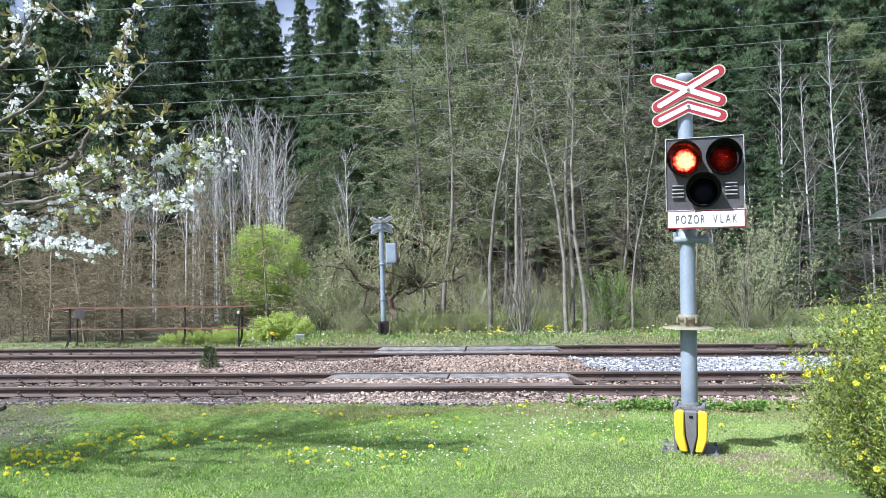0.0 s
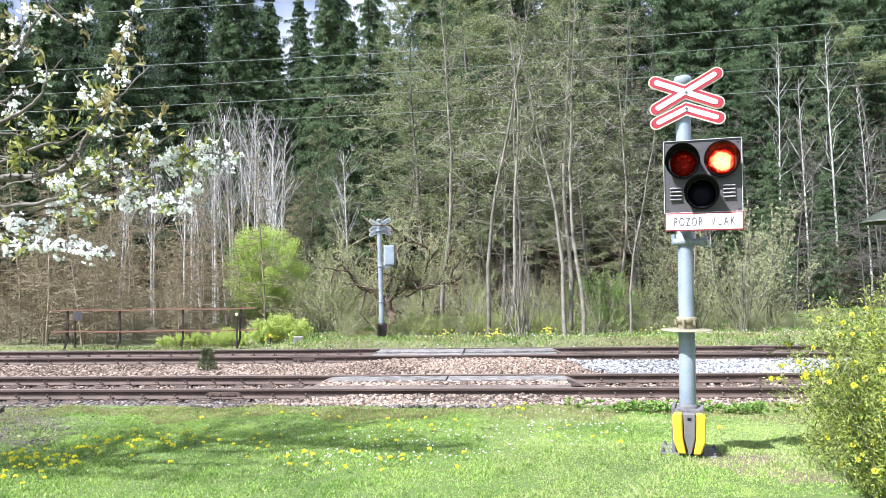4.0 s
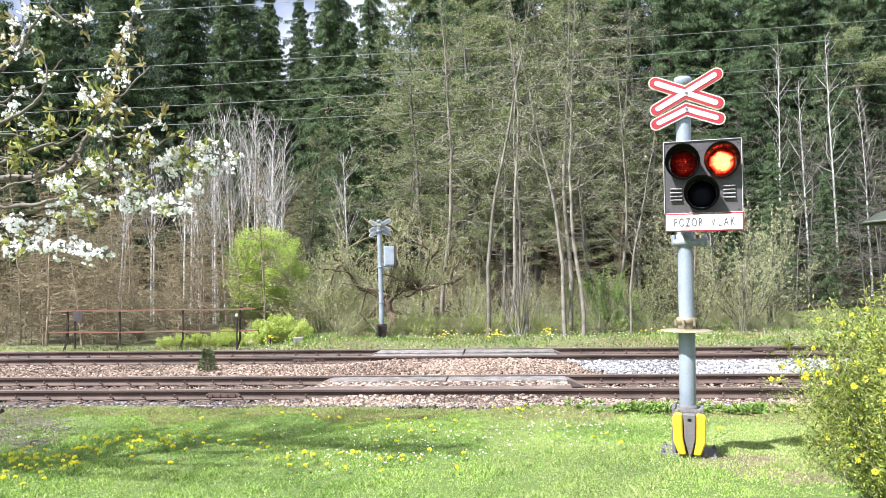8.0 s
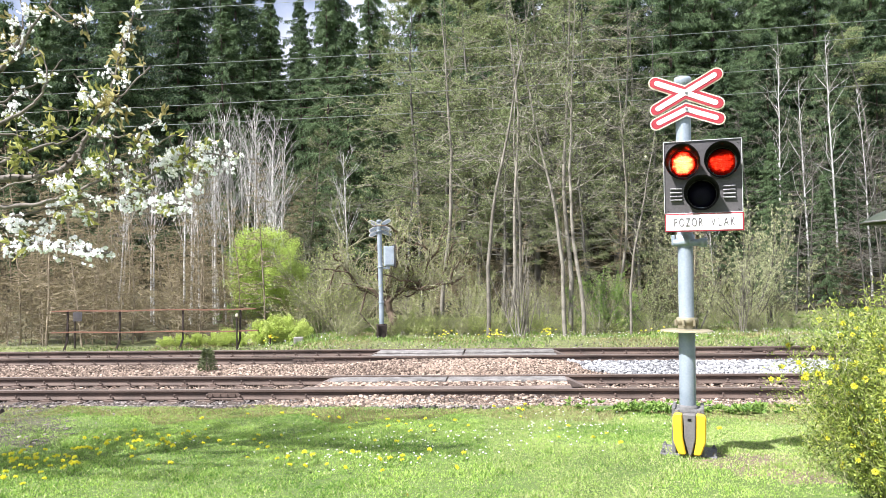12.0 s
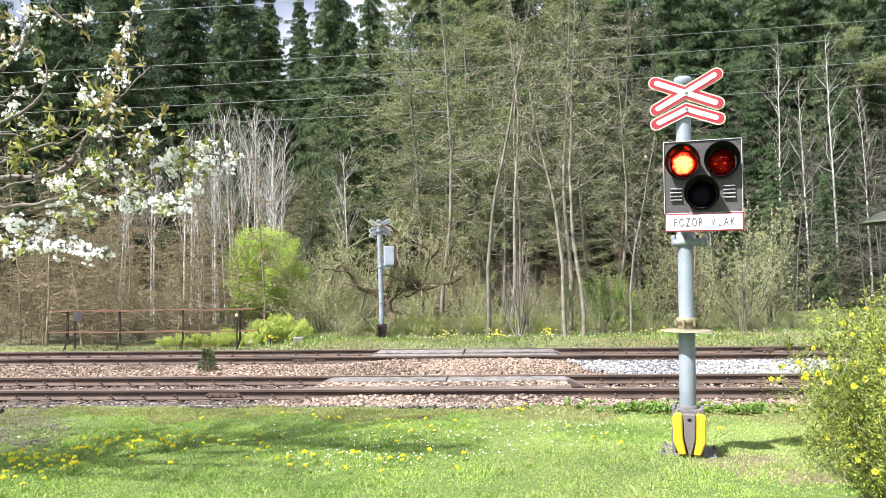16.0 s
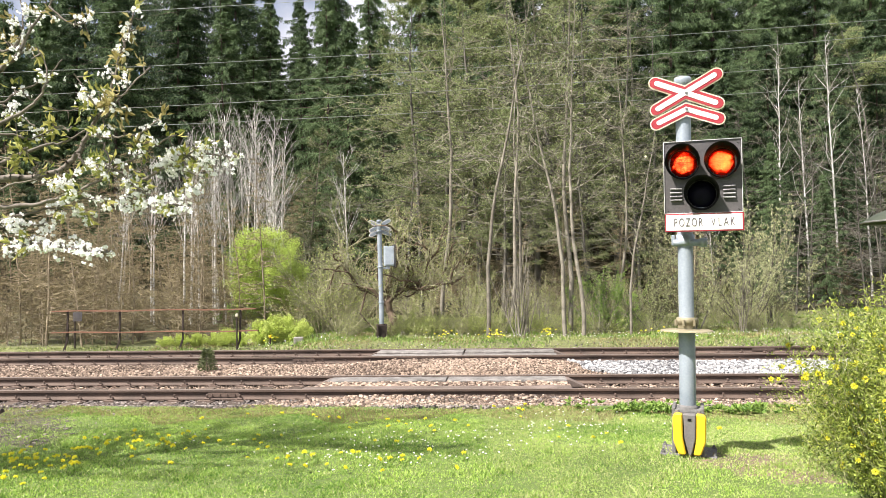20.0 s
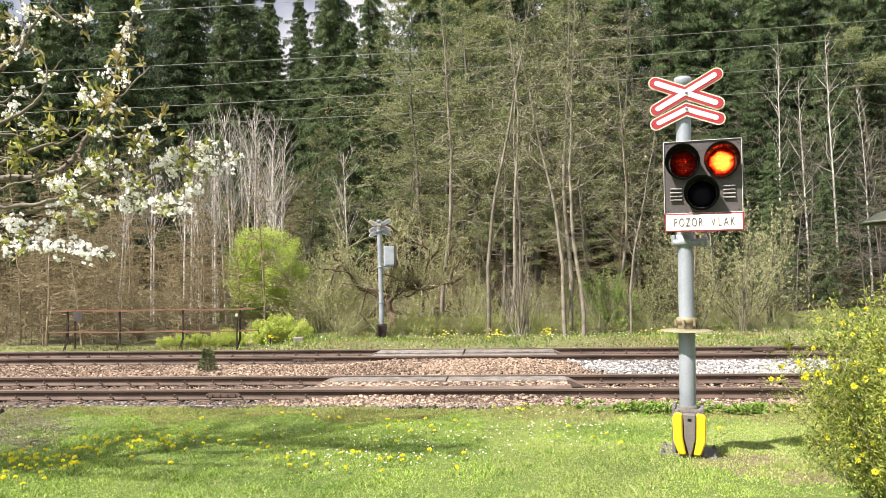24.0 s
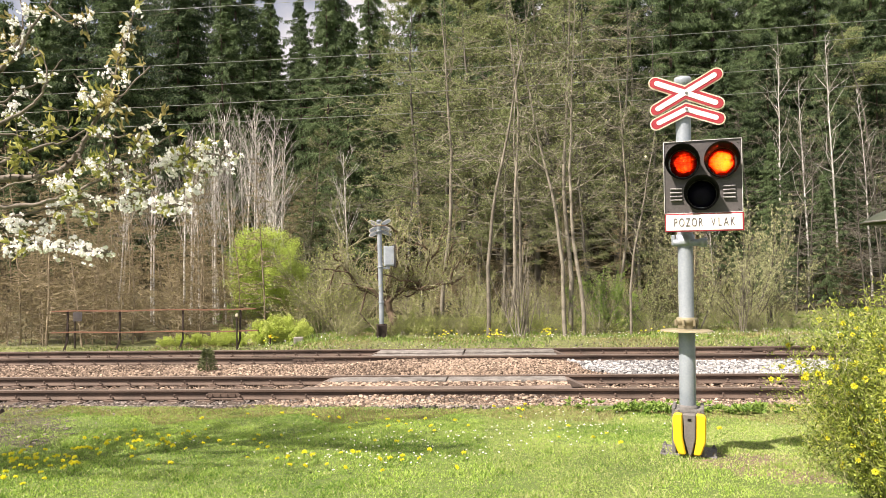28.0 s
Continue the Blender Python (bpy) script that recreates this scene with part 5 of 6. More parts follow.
def old_fruit_tree():
    """A crooked old fruit tree with few thick limbs and long bare shoots."""
    P = Plant(515)
    g = P.rng
    limbs = (((0, 0, -0.1), (0.06, 0, 0.5), (-0.08, 0, 0.95), 0.13, 0.10),
             ((-0.08, 0, 0.93), (0.35, 0.1, 1.30), (0.72, 0, 1.36), (1.0, 0, 1.75), (1.15, -0.2, 2.35), 0.085, 0.02),
             ((-0.08, 0, 0.93), (-0.12, 0.1, 1.5), (0.22, 0, 2.1), (0.15, 0.2, 2.9), 0.075, 0.015),
             ((-0.06, 0, 0.85), (-0.5, -0.1, 1.3), (-0.95, 0.1, 1.42), (-1.3, 0, 1.9), (-1.45, 0.1, 2.4), 0.07, 0.015),
             ((0.5, 0.05, 1.33), (0.95, -0.3, 1.28), (1.5, -0.3, 1.45), (1.9, -0.2, 1.4), 0.04, 0.012))
    for *pts, r0, r1 in limbs:
        pts = [np.array(p, float) for p in pts]
        n = len(pts) - 1
        for i in range(n):
            ra, rb = r0 + (r1 - r0) * i / n, r0 + (r1 - r0) * (i + 1) / n
            mid = (pts[i] + pts[i + 1]) / 2 + g.normal(0, 0.03, 3)
            P.wood += [(pts[i], mid, ra, (ra + rb) / 2), (mid, pts[i + 1], (ra + rb) / 2, rb)]
            if pts[0][2] < 0:
                continue
            for _ in range(2):
                p = pts[i] + (pts[i + 1] - pts[i]) * g.uniform(0.2, 1)
                d = unit(g.normal(0, 0.9, 3) + np.array([0, 0, 0.35]) + 0.6 * unit(pts[i + 1] - pts[i]))
                bough = P.stem(p, d, g.uniform(0.8, 1.7), 0.036, 0.013, 7, 0.34, 0.02)
                for b in bough[1:]:
                    for _ in range(2):
                        tw = P.stem(b[0], unit(b[1] * 0.5 + g.normal(0, 0.7, 3) + np.array([0, 0, 0.25])), g.uniform(0.2, 0.65), 0.013, 0.006, 4, 0.22, 0.02, True)
                        P.seats += [tw[2][0], tw[3][0], tw[4][0]]
            for _ in range(9):
                p = pts[i] + (pts[i + 1] - pts[i]) * g.uniform(0, 1)
                d = unit(g.normal(0, 0.7, 3) + np.array([0, 0, 0.9]) + 0.5 * unit(pts[i + 1] - pts[i]))
                sh = P.stem(p, d, g.uniform(0.4, 1.2), 0.016, 0.007, 4, 0.14, 0.03, True)
                for _ in range(4):
                    q = sh[g.integers(1, 5)]
                    tw = P.stem(q[0], unit(q[1] + g.normal(0, 0.6, 3)), g.uniform(0.15, 0.5), 0.009, 0.005, 2, 0.15, 0, True)
                    P.seats += [tw[1][0], tw[2][0]]
    ob = thing("tree", "old gnarled fruit tree with crooked bare limbs", "tree", m=pose(-1.50, 20.7, height(-1.50, 20.7)))
    piece("trunk", P.mesh("trunk", P.wood, 7, M["redbark"]), ob)
    tagged(piece("branchwork", P.mesh("branchwork", P.twigs, 3, M["litlichen"]), ob), kind="stuff")
    tagged(piece("crown", P.leaves("crown", 2, 0.045, 0.028, 0.05, M["shoots"]), ob), kind="stuff")


old_fruit_tree()
for x, y, s in ((-3.1, 22.0, 0.95), (-3.8, 22.6, 0.9)):
    plant_at(brush[1], x, y, rng.uniform(0, 360), s, "low brush")
for ob in (*spruces, *alders, *bares, *larches, *greys, *cones, *poles, *birches, *tallbirches, *thickets, *brush, *fans, willow, mound, undergrowth, sapling, pear):
    remove_thing(ob)


# ---- grass, flowers ----
def turf(name, label, n, x_range, y_range, keep, h, w, material, seed, z0=0.0):
    rng = np.random.default_rng(seed)
    x, y = rng.uniform(*x_range, n), rng.uniform(*y_range, n)
    k = keep(x, y)
    x, y = x[k], y[k]
    c = np.array([(a, b, height(a, b) - 0.004 + z0) for a, b in zip(x, y)])
    n = len(c)
    clump = 0.75 + 0.45 * np.sin(x * 5.1 + 2 * np.sin(y * 3.7)) * np.sin(y * 4.3 + 1.7 * np.sin(x * 2.9)) + 0.2 * np.sin(x * 17) * np.sin(y * 15)
    clump = np.maximum(clump, 0.5)
    ax = np.stack([rng.normal(0, 0.6, n), rng.normal(0, 0.6, n), np.ones(n)], 1)
    v, f = blades(c, ax, rng.uniform(0.5, 1.3, n) * h * clump, rng.uniform(0.6, 1.3, n) * w, rng, 0.2)
    return tagged(piece(name, flat_mesh(name, v, f, material)), label, "grass", kind="stuff")


def lawn_keep(x, y):
    q = x * math.sin(SLANT) + y * math.cos(SLANT)
    g = np.random.default_rng(17)
    edge = 9.60 + 0.10 * np.sin(x * 1.9) + 0.05 * np.sin(x * 4.7 + 1) + g.normal(0, 0.05, len(x))
    bare = np.clip((-0.50 * y + 0.2 + 0.3 * np.sin(y * 3.1) + 0.2 * np.sin(x * 4) - x) / 0.35, 0, 1) * (y > 6.9)
    bare = np.maximum(bare * 0.74, 0.84 * np.exp(-((x - 2.6) ** 2 / 0.20 + (y - 6.2) ** 2 / 0.08)))
    bare = np.maximum(bare, 0.62 * np.exp(-((x - 2.75 + 0.3 * (y - 5.65)) ** 2 / 0.05 + (y - 5.65) ** 2 / 0.16)))
    return (q < edge) & (np.abs(x) < 0.66 * y + 0.5) & (g.uniform(0, 1, len(x)) > bare)


turf("grass", "short mown lawn grass, bright green", 380000, (-7, 7), (5.2, 10.3), lawn_keep, 0.029, 0.0085, M["grass"], 31)
turf("grass", "dry pale grass among the lawn", 70000, (-7, 7), (5.2, 10.3), lambda x, y: lawn_keep(x, y) | ((x * 0.0785 + y < 9.9) & (np.random.default_rng(1).uniform(0, 1, len(x)) < 0.25)), 0.032, 0.008, M["drygrass"], 32)
turf("grass", "rough green grass on the verge beyond the tracks", 110000, (-16, 17), (16, 27), lambda x, y: (x * 0.0785 + y * 0.9969 > 17.5 + 0.25 * np.sin(x * 2.3)) & (np.abs(x) < 0.68 * y) & ((x > -5.2) | (x * 0.0785 + y * 0.9969 < 19.0)), 0.085, 0.022, M["verge"], 33)
turf("grass", "fresh grass tufts on the verge beyond the tracks", 60000, (-16, 17), (16.5, 27), lambda x, y: (x * 0.0785 + y * 0.9969 > 17.7) & (np.abs(x) < 0.68 * y) & ((x > -5.2) | (y < 19.2)) & (np.sin(x * 1.3) + np.sin(y * 2.1 + x) > -0.1), 0.11, 0.034, M["spring"], 34)
turf("grass", "dry yellowish grass round the signal's foot", 100000, (0.4, 6.5), (5.2, 10.2), lambda x, y: lawn_keep(x, y) & (np.sin(x * 2.3 + 1.2 * np.sin(y * 2)) + np.sin(y * 2.9 + x) > -0.4), 0.034, 0.0085, M["drygrass"], 35)
turf("grass", "withered brownish grass along the edge of the ballast", 100000, (-7, 7), (8.0, 10.3), lambda x, y: lawn_keep(x, y) & (x * 0.0785 + y * 0.9969 > 8.75 + 0.3 * np.sin(x * 2.7 + 1) + 0.15 * np.sin(x * 6.1)), 0.04, 0.010, M["thatch"], 38)
turf("grass", "withered straw-coloured grass on the verge beyond the tracks", 40000, (-9, 15), (17.4, 21.5), lambda x, y: (x * 0.0785 + y * 0.9969 > 17.75) & (np.sin(x * 1.7 + 0.8 * np.sin(y * 3.1)) + np.sin(y * 2.7 - x * 0.7) > 0.25), 0.10, 0.016, M["thatch"], 39)
turf("weeds", "tall leafy green weeds on the verge beyond the tracks", 2600, (-5, 13), (18.4, 21.0), lambda x, y: np.sin(x * 2.3 + 1.3 * np.sin(y * 2.1)) * np.sin(y * 3.3 + x) > 0.3, 0.17, 0.034, M["weed"], 40)
turf("dead_stalks", "pale dead stalks standing on the verge", 3000, (-16, 17), (18, 25.5), lambda x, y: (x * 0.0785 + y * 0.9969 > 18.9) & (np.abs(x) < 0.68 * y) & (np.sin(x * 0.9) + np.sin(y * 1.7 + x * 0.6) > -0.2), 0.22, 0.010, M["palertwig"], 36)
turf("weeds", "patches of leafy weeds on the bare corner of the lawn", 5200, (-7, -2.6), (7.0, 9.7), lambda x, y: (x < -0.40 * y) & (np.sin(x * 2.9 + 1.1 * np.sin(y * 2.4)) + np.sin(y * 4.1 + x * 1.3) > 0.15), 0.035, 0.022, M["weed"], 42)
turf("clover", "dark clover leaves in the lawn", 26000, (-7, 7), (5.2, 10.0), lambda x, y: lawn_keep(x, y) & (np.sin(x * 3.3 + 1.7 * np.sin(y * 1.6)) * np.sin(y * 3.9 + x) > 0.25), 0.026, 0.020, M["weed"], 37)


# ---- railing, wires and small things ----
def railing():
    """Rusty two-rail fence with cranked posts along a culvert."""
    f = thing("railing", "rusty two-rail railing with dark cranked posts beyond the tracks", "railing")
    def line(x):
        return 19.1 - math.tan(SLANT) * (x + 7.5)

    for x in (-9.93, -8.50, -6.80, -5.27):
        y = line(x)
        z = height(x, y)
        part("post", pipe([(x - 0.10, y - 0.02, z - 0.05), (x - 0.09, y, z + 0.05), (x - 0.01, y, z + 0.28), (x, y, z + 1.06)], 0.031), M["darkpost"], f)
    for dz, x0, x1 in ((1.05, -10.35, -4.85), (0.49, -10.35, -4.8)):
        pts = []
        for i in range(9):
            x = x0 + (x1 - x0) * i / 8
            pts.append((x, line(x) - 0.055, height(-7.5, 19.1) + dz + 0.012 * math.sin(i * 1.7)))
        part("rail", pipe(pts, 0.023), M["rust"], f, "rust-red horizontal rail")
    return f


railing()


def overhead_wire(q, z0, z1):
    """One line wire along the railway, sagging a little."""
    pts = []
    for i in range(25):
        s = -46 + 92 * i / 24
        pts.append((s, q, z0 + (z1 - z0) * (s + 13) / 26 + 0.0006 * (s * s - 100)))
    ob = part("overhead_wire", pipe(pts, 0.0078), M["wire"], None, m=LINE)
    return tagged(ob, "thin pale line wire running above the railway", "wire", "line wires")


for q, z0, z1 in ((23.0, 10.52, 11.08), (23.0, 8.65, 9.24), (23.0, 7.88, 8.76), (22.4, 7.13, 7.82), (22.4, 6.53, 7.12)):
    overhead_wire(q, z0, z1)


def little_post(x, y, h, material, top, label, name="marker_post"):
    ob = thing(name, label, "marker post", m=pose(x, y, height(x, y)))
    part("post", lathe([(0.022, -0.1), (0.022, h - 0.08), (0.018, h - 0.05)], 8), M["darkpost"], ob)
    part("head", box_bm(0.07, 0.06, 0.08, pose(0, 0, h), 0.018), material, ob, top)
    return ob


little_post(-5.35, 18.86, 0.91, M["cream"], "small cream-coloured head", "short dark post with a small cream-coloured head")
little_post(-4.62, 19.4, 0.26, M["yellow"], "small yellow cap", "low stump post with a yellow cap")


def info_plate():
    ob = thing("small_sign", "small blue-grey plate on a thin post behind the railing", "sign", m=pose(-9.9, 19.6, height(-9.9, 19.6)))
    part("post", lathe([(0.02, -0.1), (0.02, 0.98)], 8), M["darkpost"], ob)
    part("plate", box_bm(0.24, 0.012, 0.25, pose(0.08, -0.02, 0.86), 0.004), M["boxgrey"], ob)


info_plate()


def block():
    ob = tagged(part("concrete_block", box_bm(0.25, 0.22, 0.19, pose(0, 0, 0.07), 0.03), M["concrete"], None), "weathered concrete block on the verge", "block")
    ob.matrix_basis = pose(-3.85, 19.3, height(-3.85, 19.3), 0, 0, 12)


block()


def baby_conifer():
    """Small dark conifer seedling growing out of the ballast."""
    P = Plant(77)
    g = P.rng
    P.stem(np.array([0, 0, -0.05]), np.array([0, 0, 1.0]), 0.50, 0.014, 0.004, 5, 0.05)
    c, a = [], []
    for i in range(1500):
        t = g.uniform(0.02, 1)
        r = (0.17 - 0.10 * t) * math.sin(math.pi * (0.18 + 0.78 * t)) ** 0.5 * g.uniform(0.2, 1.15) + 0.01
        an = g.uniform(0, 6.283)
        c.append((r * math.cos(an), r * math.sin(an), 0.46 * t))
        a.append((math.cos(an), math.sin(an), g.uniform(0.2, 1.2)))
    v, f = blades(np.array(c), np.array(a), g.uniform(0.04, 0.09, len(c)), 0.013, g)
    ob = thing("conifer_seedling", "small dark conifer seedling growing in the ballast", "plant", m=pose(-4.83, 14.9, -0.27))
    piece("stem", P.mesh("stem", P.wood, 4, M["darkbark"]), ob)
    piece("foliage", flat_mesh("foliage", v, f, M["juniper"]), ob)


baby_conifer()


def lamp_hood():
    """Conical sheet hood of a garden lamp beside the bush, on a thin post."""
    ob = thing("garden_lamp", "grey-green conical lamp hood with a grey rim", "lamp", m=pose(3.285, 5.0, 0))
    part("post", lathe([(0.03, -0.05), (0.03, 2.02)], 12), M["darkpost"], ob, smooth=True)
    part("hood", lathe([(0.36, 1.925), (0.355, 1.935), (0.28, 1.985), (0.16, 2.035), (0.05, 2.06), (1e-6, 2.065)], 32), M["hood"], ob, "grey-green hood", smooth=True)
    part("rim", lathe([(0.352, 1.925), (0.364, 1.925), (0.366, 1.932), (0.354, 1.936), (0.352, 1.925)], 32), M["castiron"], ob)


M["hood"] = mat("grey_green_enamel", (0.03, 0.038, 0.026), (0.055, 0.065, 0.045), 0.5, 6, 50, 0.1)
lamp_hood()


def iron_scrap():
    bm = box_bm(0.34, 0.10, 0.05, pose(0, 0, 0.10, 0, -22, 15), 0.012)
    box_bm(0.10, 0.12, 0.14, pose(-0.12, 0, 0.06), 0.015, bm)
    ob = tagged(part("iron_bracket", bm, M["darkpost"], None), "dark rusty iron bracket lying by the ballast", "bracket")
    ob.matrix_basis = pose(-5.42, 8.7, height(-5.42, 8.7))


iron_scrap()


# ---- lawn flowers ----
def dandelion():
    g = np.random.default_rng(3)
    n = 48
    a = np.arange(n) * 2.4
    r = 0.004 + 0.006 * g.uniform(0, 1, n)
    c = np.stack([r * np.cos(a), r * np.sin(a), np.full(n, 0.062)], 1)
    ax = np.stack([np.cos(a), np.sin(a), g.uniform(-0.2, 2.6, n)], 1)
    v, f = blades(c, ax, g.uniform(0.013, 0.020, n), 0.012, g)
    ob = thing("dandelion", "yellow dandelion in full bloom in the lawn", "flower", "dandelions in the lawn")
    piece("bloom", flat_mesh("bloom", v, f, M["bloom"]), ob)
    part("stem", lathe([(0.0022, -0.01), (0.0018, 0.062)], 5), M["weed"], ob)
    n = 7
    a = np.arange(n) * 0.9
    ax = np.stack([np.cos(a), np.sin(a), g.uniform(0.2, 0.7, n)], 1)
    v, f = blades(np.zeros((n, 3)) + (0, 0, 0.004), ax, g.uniform(0.03, 0.055, n), 0.013, g)
    piece("leaf_rosette", flat_mesh("leaf_rosette", v, f, M["weed"]), ob)
    return ob


d0 = dandelion()
rng = np.random.default_rng(44)
beds = ((-3.5, 6.3, 0.36, 0.55, 46), (-3.0, 7.15, 0.5, 0.5, 26), (-2.9, 7.0, 0.55, 0.4, 12), (-2.0, 6.9, 0.8, 0.7, 14), (-0.8, 6.2, 0.7, 0.35, 20), (-0.4, 7.6, 0.6, 0.8, 12),
        (0.7, 8.0, 0.9, 0.7, 5), (0.9, 9.2, 0.4, 0.2, 6), (1.6, 6.9, 0.3, 0.5, 4), (2.6, 7.9, 0.5, 0.6, 4), (-1.6, 8.6, 1.4, 0.5, 7))
for x, y, sx, sy, n in beds:
    for _ in range(n):
        a, b = x + rng.normal(0, sx * 0.6), y + rng.normal(0, sy * 0.6)
        if abs(a) < 0.64 * b and b < 9.6:
            s = rng.uniform(0.75, 1.25)
            copy_thing(d0, pose(a, b, height(a, b), rng.uniform(-10, 38), rng.uniform(-22, 22), rng.uniform(0, 360)) @ Matrix.Scale(s, 4))
remove_thing(d0)


def sprinkle(name, label, seats, length, width, per, material, seed, category="flowers"):
    """A loose scatter of small petals or leaves round the given seats."""
    g = np.random.default_rng(seed)
    c = np.repeat(np.array(seats), per, axis=0)
    n = len(c)
    ax = np.stack([g.normal(0, 1, n), g.normal(0, 1, n), g.uniform(0.1, 1.0, n)], 1)
    v, f = blades(c, ax, g.uniform(0.7, 1.3, n) * length, g.uniform(0.7, 1.3, n) * width, g)
    return tagged(piece(name, flat_mesh(name, v, f, material)), label, category, kind="stuff")


g = np.random.default_rng(8)
seats = []
for cx, cy, sx, sy, n in ((-0.6, 6.5, 0.5, 0.25, 60), (0.15, 7.3, 0.7, 0.4, 50), (1.5, 8.3, 0.6, 0.5, 60), (-1.2, 7.3, 0.9, 0.5, 40), (0.9, 7.1, 0.8, 0.5, 30)):
    for _ in range(n):
        x, y = cx + g.normal(0, sx), cy + g.normal(0, sy)
        seats.append((x, y, height(x, y) + 0.045))
sprinkle("daisies", "tiny white daisies in the lawn", seats, 0.013, 0.010, 6, M["petal"], 9)

seats = []
for _ in range(420):
    x = g.uniform(-6, 13)
    y = g.uniform(18.1, 21.0) - 0.0787 * x
    seats.append((x, y, height(x, y) + 0.085))
sprinkle("white_flowers", "scattered tiny white flowers on the verge", seats, 0.022, 0.018, 3, M["petal"], 19)

seats = []
for cx, cy, sx, n in ((0.0, 19.0, 0.15, 11), (1.25, 19.0, 0.16, 20), (2.75, 19.1, 0.10, 14), (-4.6, 19.6, 0.2, 8), (5.8, 19.3, 0.4, 12)):
    for _ in range(n):
        x, y = cx + g.normal(0, sx), cy + g.normal(0, 0.15)
        seats.append((x, y, height(x, y) + g.uniform(0.10, 0.28)))
sprinkle("verge_flowers", "clumps of yellow flowers on the verge beyond the tracks", seats, 0.04, 0.03, 7, M["bloom"], 10)

seats = []
for cx, cy, sx, n in ((2.5, 9.05, 0.22, 60), (3.6, 8.95, 0.25, 50), (1.7, 9.4, 0.2, 8)):
    for _ in range(n):
        x, y = cx + g.normal(0, sx), cy + g.normal(0, 0.12)
        seats.append((x, y, height(x, y) + g.uniform(0.0, 0.09)))
sprinkle("weeds", "leafy green weeds along the edge of the ballast", seats, 0.07, 0.035, 9, M["spring"], 11, "weeds")


# ---- kerria bush ----
def kerria():
    P = Plant(61)
    g = P.rng
    blooms = []
    for i in range(780):
        bx, by = max(-0.55, g.normal(0.0, 0.30)), g.normal(0, 0.28)
        out = np.array([max(-0.33, bx * 0.62 + g.normal(0, 0.09)), by * 0.9 + g.normal(0, 0.2), 1.15])
        L = (g.uniform(0.5, 1.45) if i % 14 else g.uniform(1.45, 1.75)) * (1.0 if bx > -0.15 else 0.8)
        st = P.stem(np.array([bx, by, -0.03]), unit(out), L, 0.0048, 0.002, 8, 0.04, -0.008)
        for k in range(2, 9 if i % 16 else 6):
            for _ in range(2):
                e = unit(st[k][1] + g.normal(0, 0.7, 3))
                tw = P.stem(st[k][0], e, g.uniform(0.06, 0.20), 0.0028, 0.0012, 2, 0.15, 0.0, True)
                P.seats += [tw[1][0], tw[2][0]]
            P.seats.append(st[k][0])
    ob = thing("kerria_bush", "dense garden bush with yellow pompon flowers and young leaves", "bush", m=pose(3.52, 4.95, 0.0))
    tagged(piece("stemwork", P.mesh("stemwork", P.wood, 4, M["kstem"]), ob), kind="stuff")
    tagged(piece("branchwork", P.mesh("branchwork", P.twigs, 3, M["kstem"]), ob), kind="stuff")
    tagged(piece("foliage", P.leaves("foliage", 7, 0.034, 0.0125, 0.024, M["kerria"], -0.5), ob), kind="stuff")
    outer = [p for p in P.seats if p[2] > 0.12 and math.hypot(p[0] + 0.05, p[1]) > 0.36 + 0.28 * min(1.0, p[2]) - 0.5 * max(0.0, p[2] - 0.85)]
    blooms = [outer[k] for k in g.permutation(len(outer))[:640]]
    n = 46
    d = g.normal(size=(n, 3))
    d /= np.linalg.norm(d, axis=1, keepdims=True)
    v, f = blades(d * 0.006, d + g.normal(0, 0.3, (n, 3)), 0.021, 0.014, g)
    me = flat_mesh("flower", v, f, M["bloom"])
    for b in blooms:
        piece("flower", me, ob, pose(*b, 0, 0, g.uniform(0, 360)) @ Matrix.Scale(g.uniform(0.65, 1.0), 4), "round yellow pompon flower")
    return ob


kerria()


# ---- cherry tree ----
def in_view(p):
    """Whether a point lies before the lens with some margin."""
    return p[1] > 0.3 and p[0] > -0.66 * p[1] - 0.1 and p[2] < 1.6 + 0.44 * p[1] + 0.15


SPRAYS = []


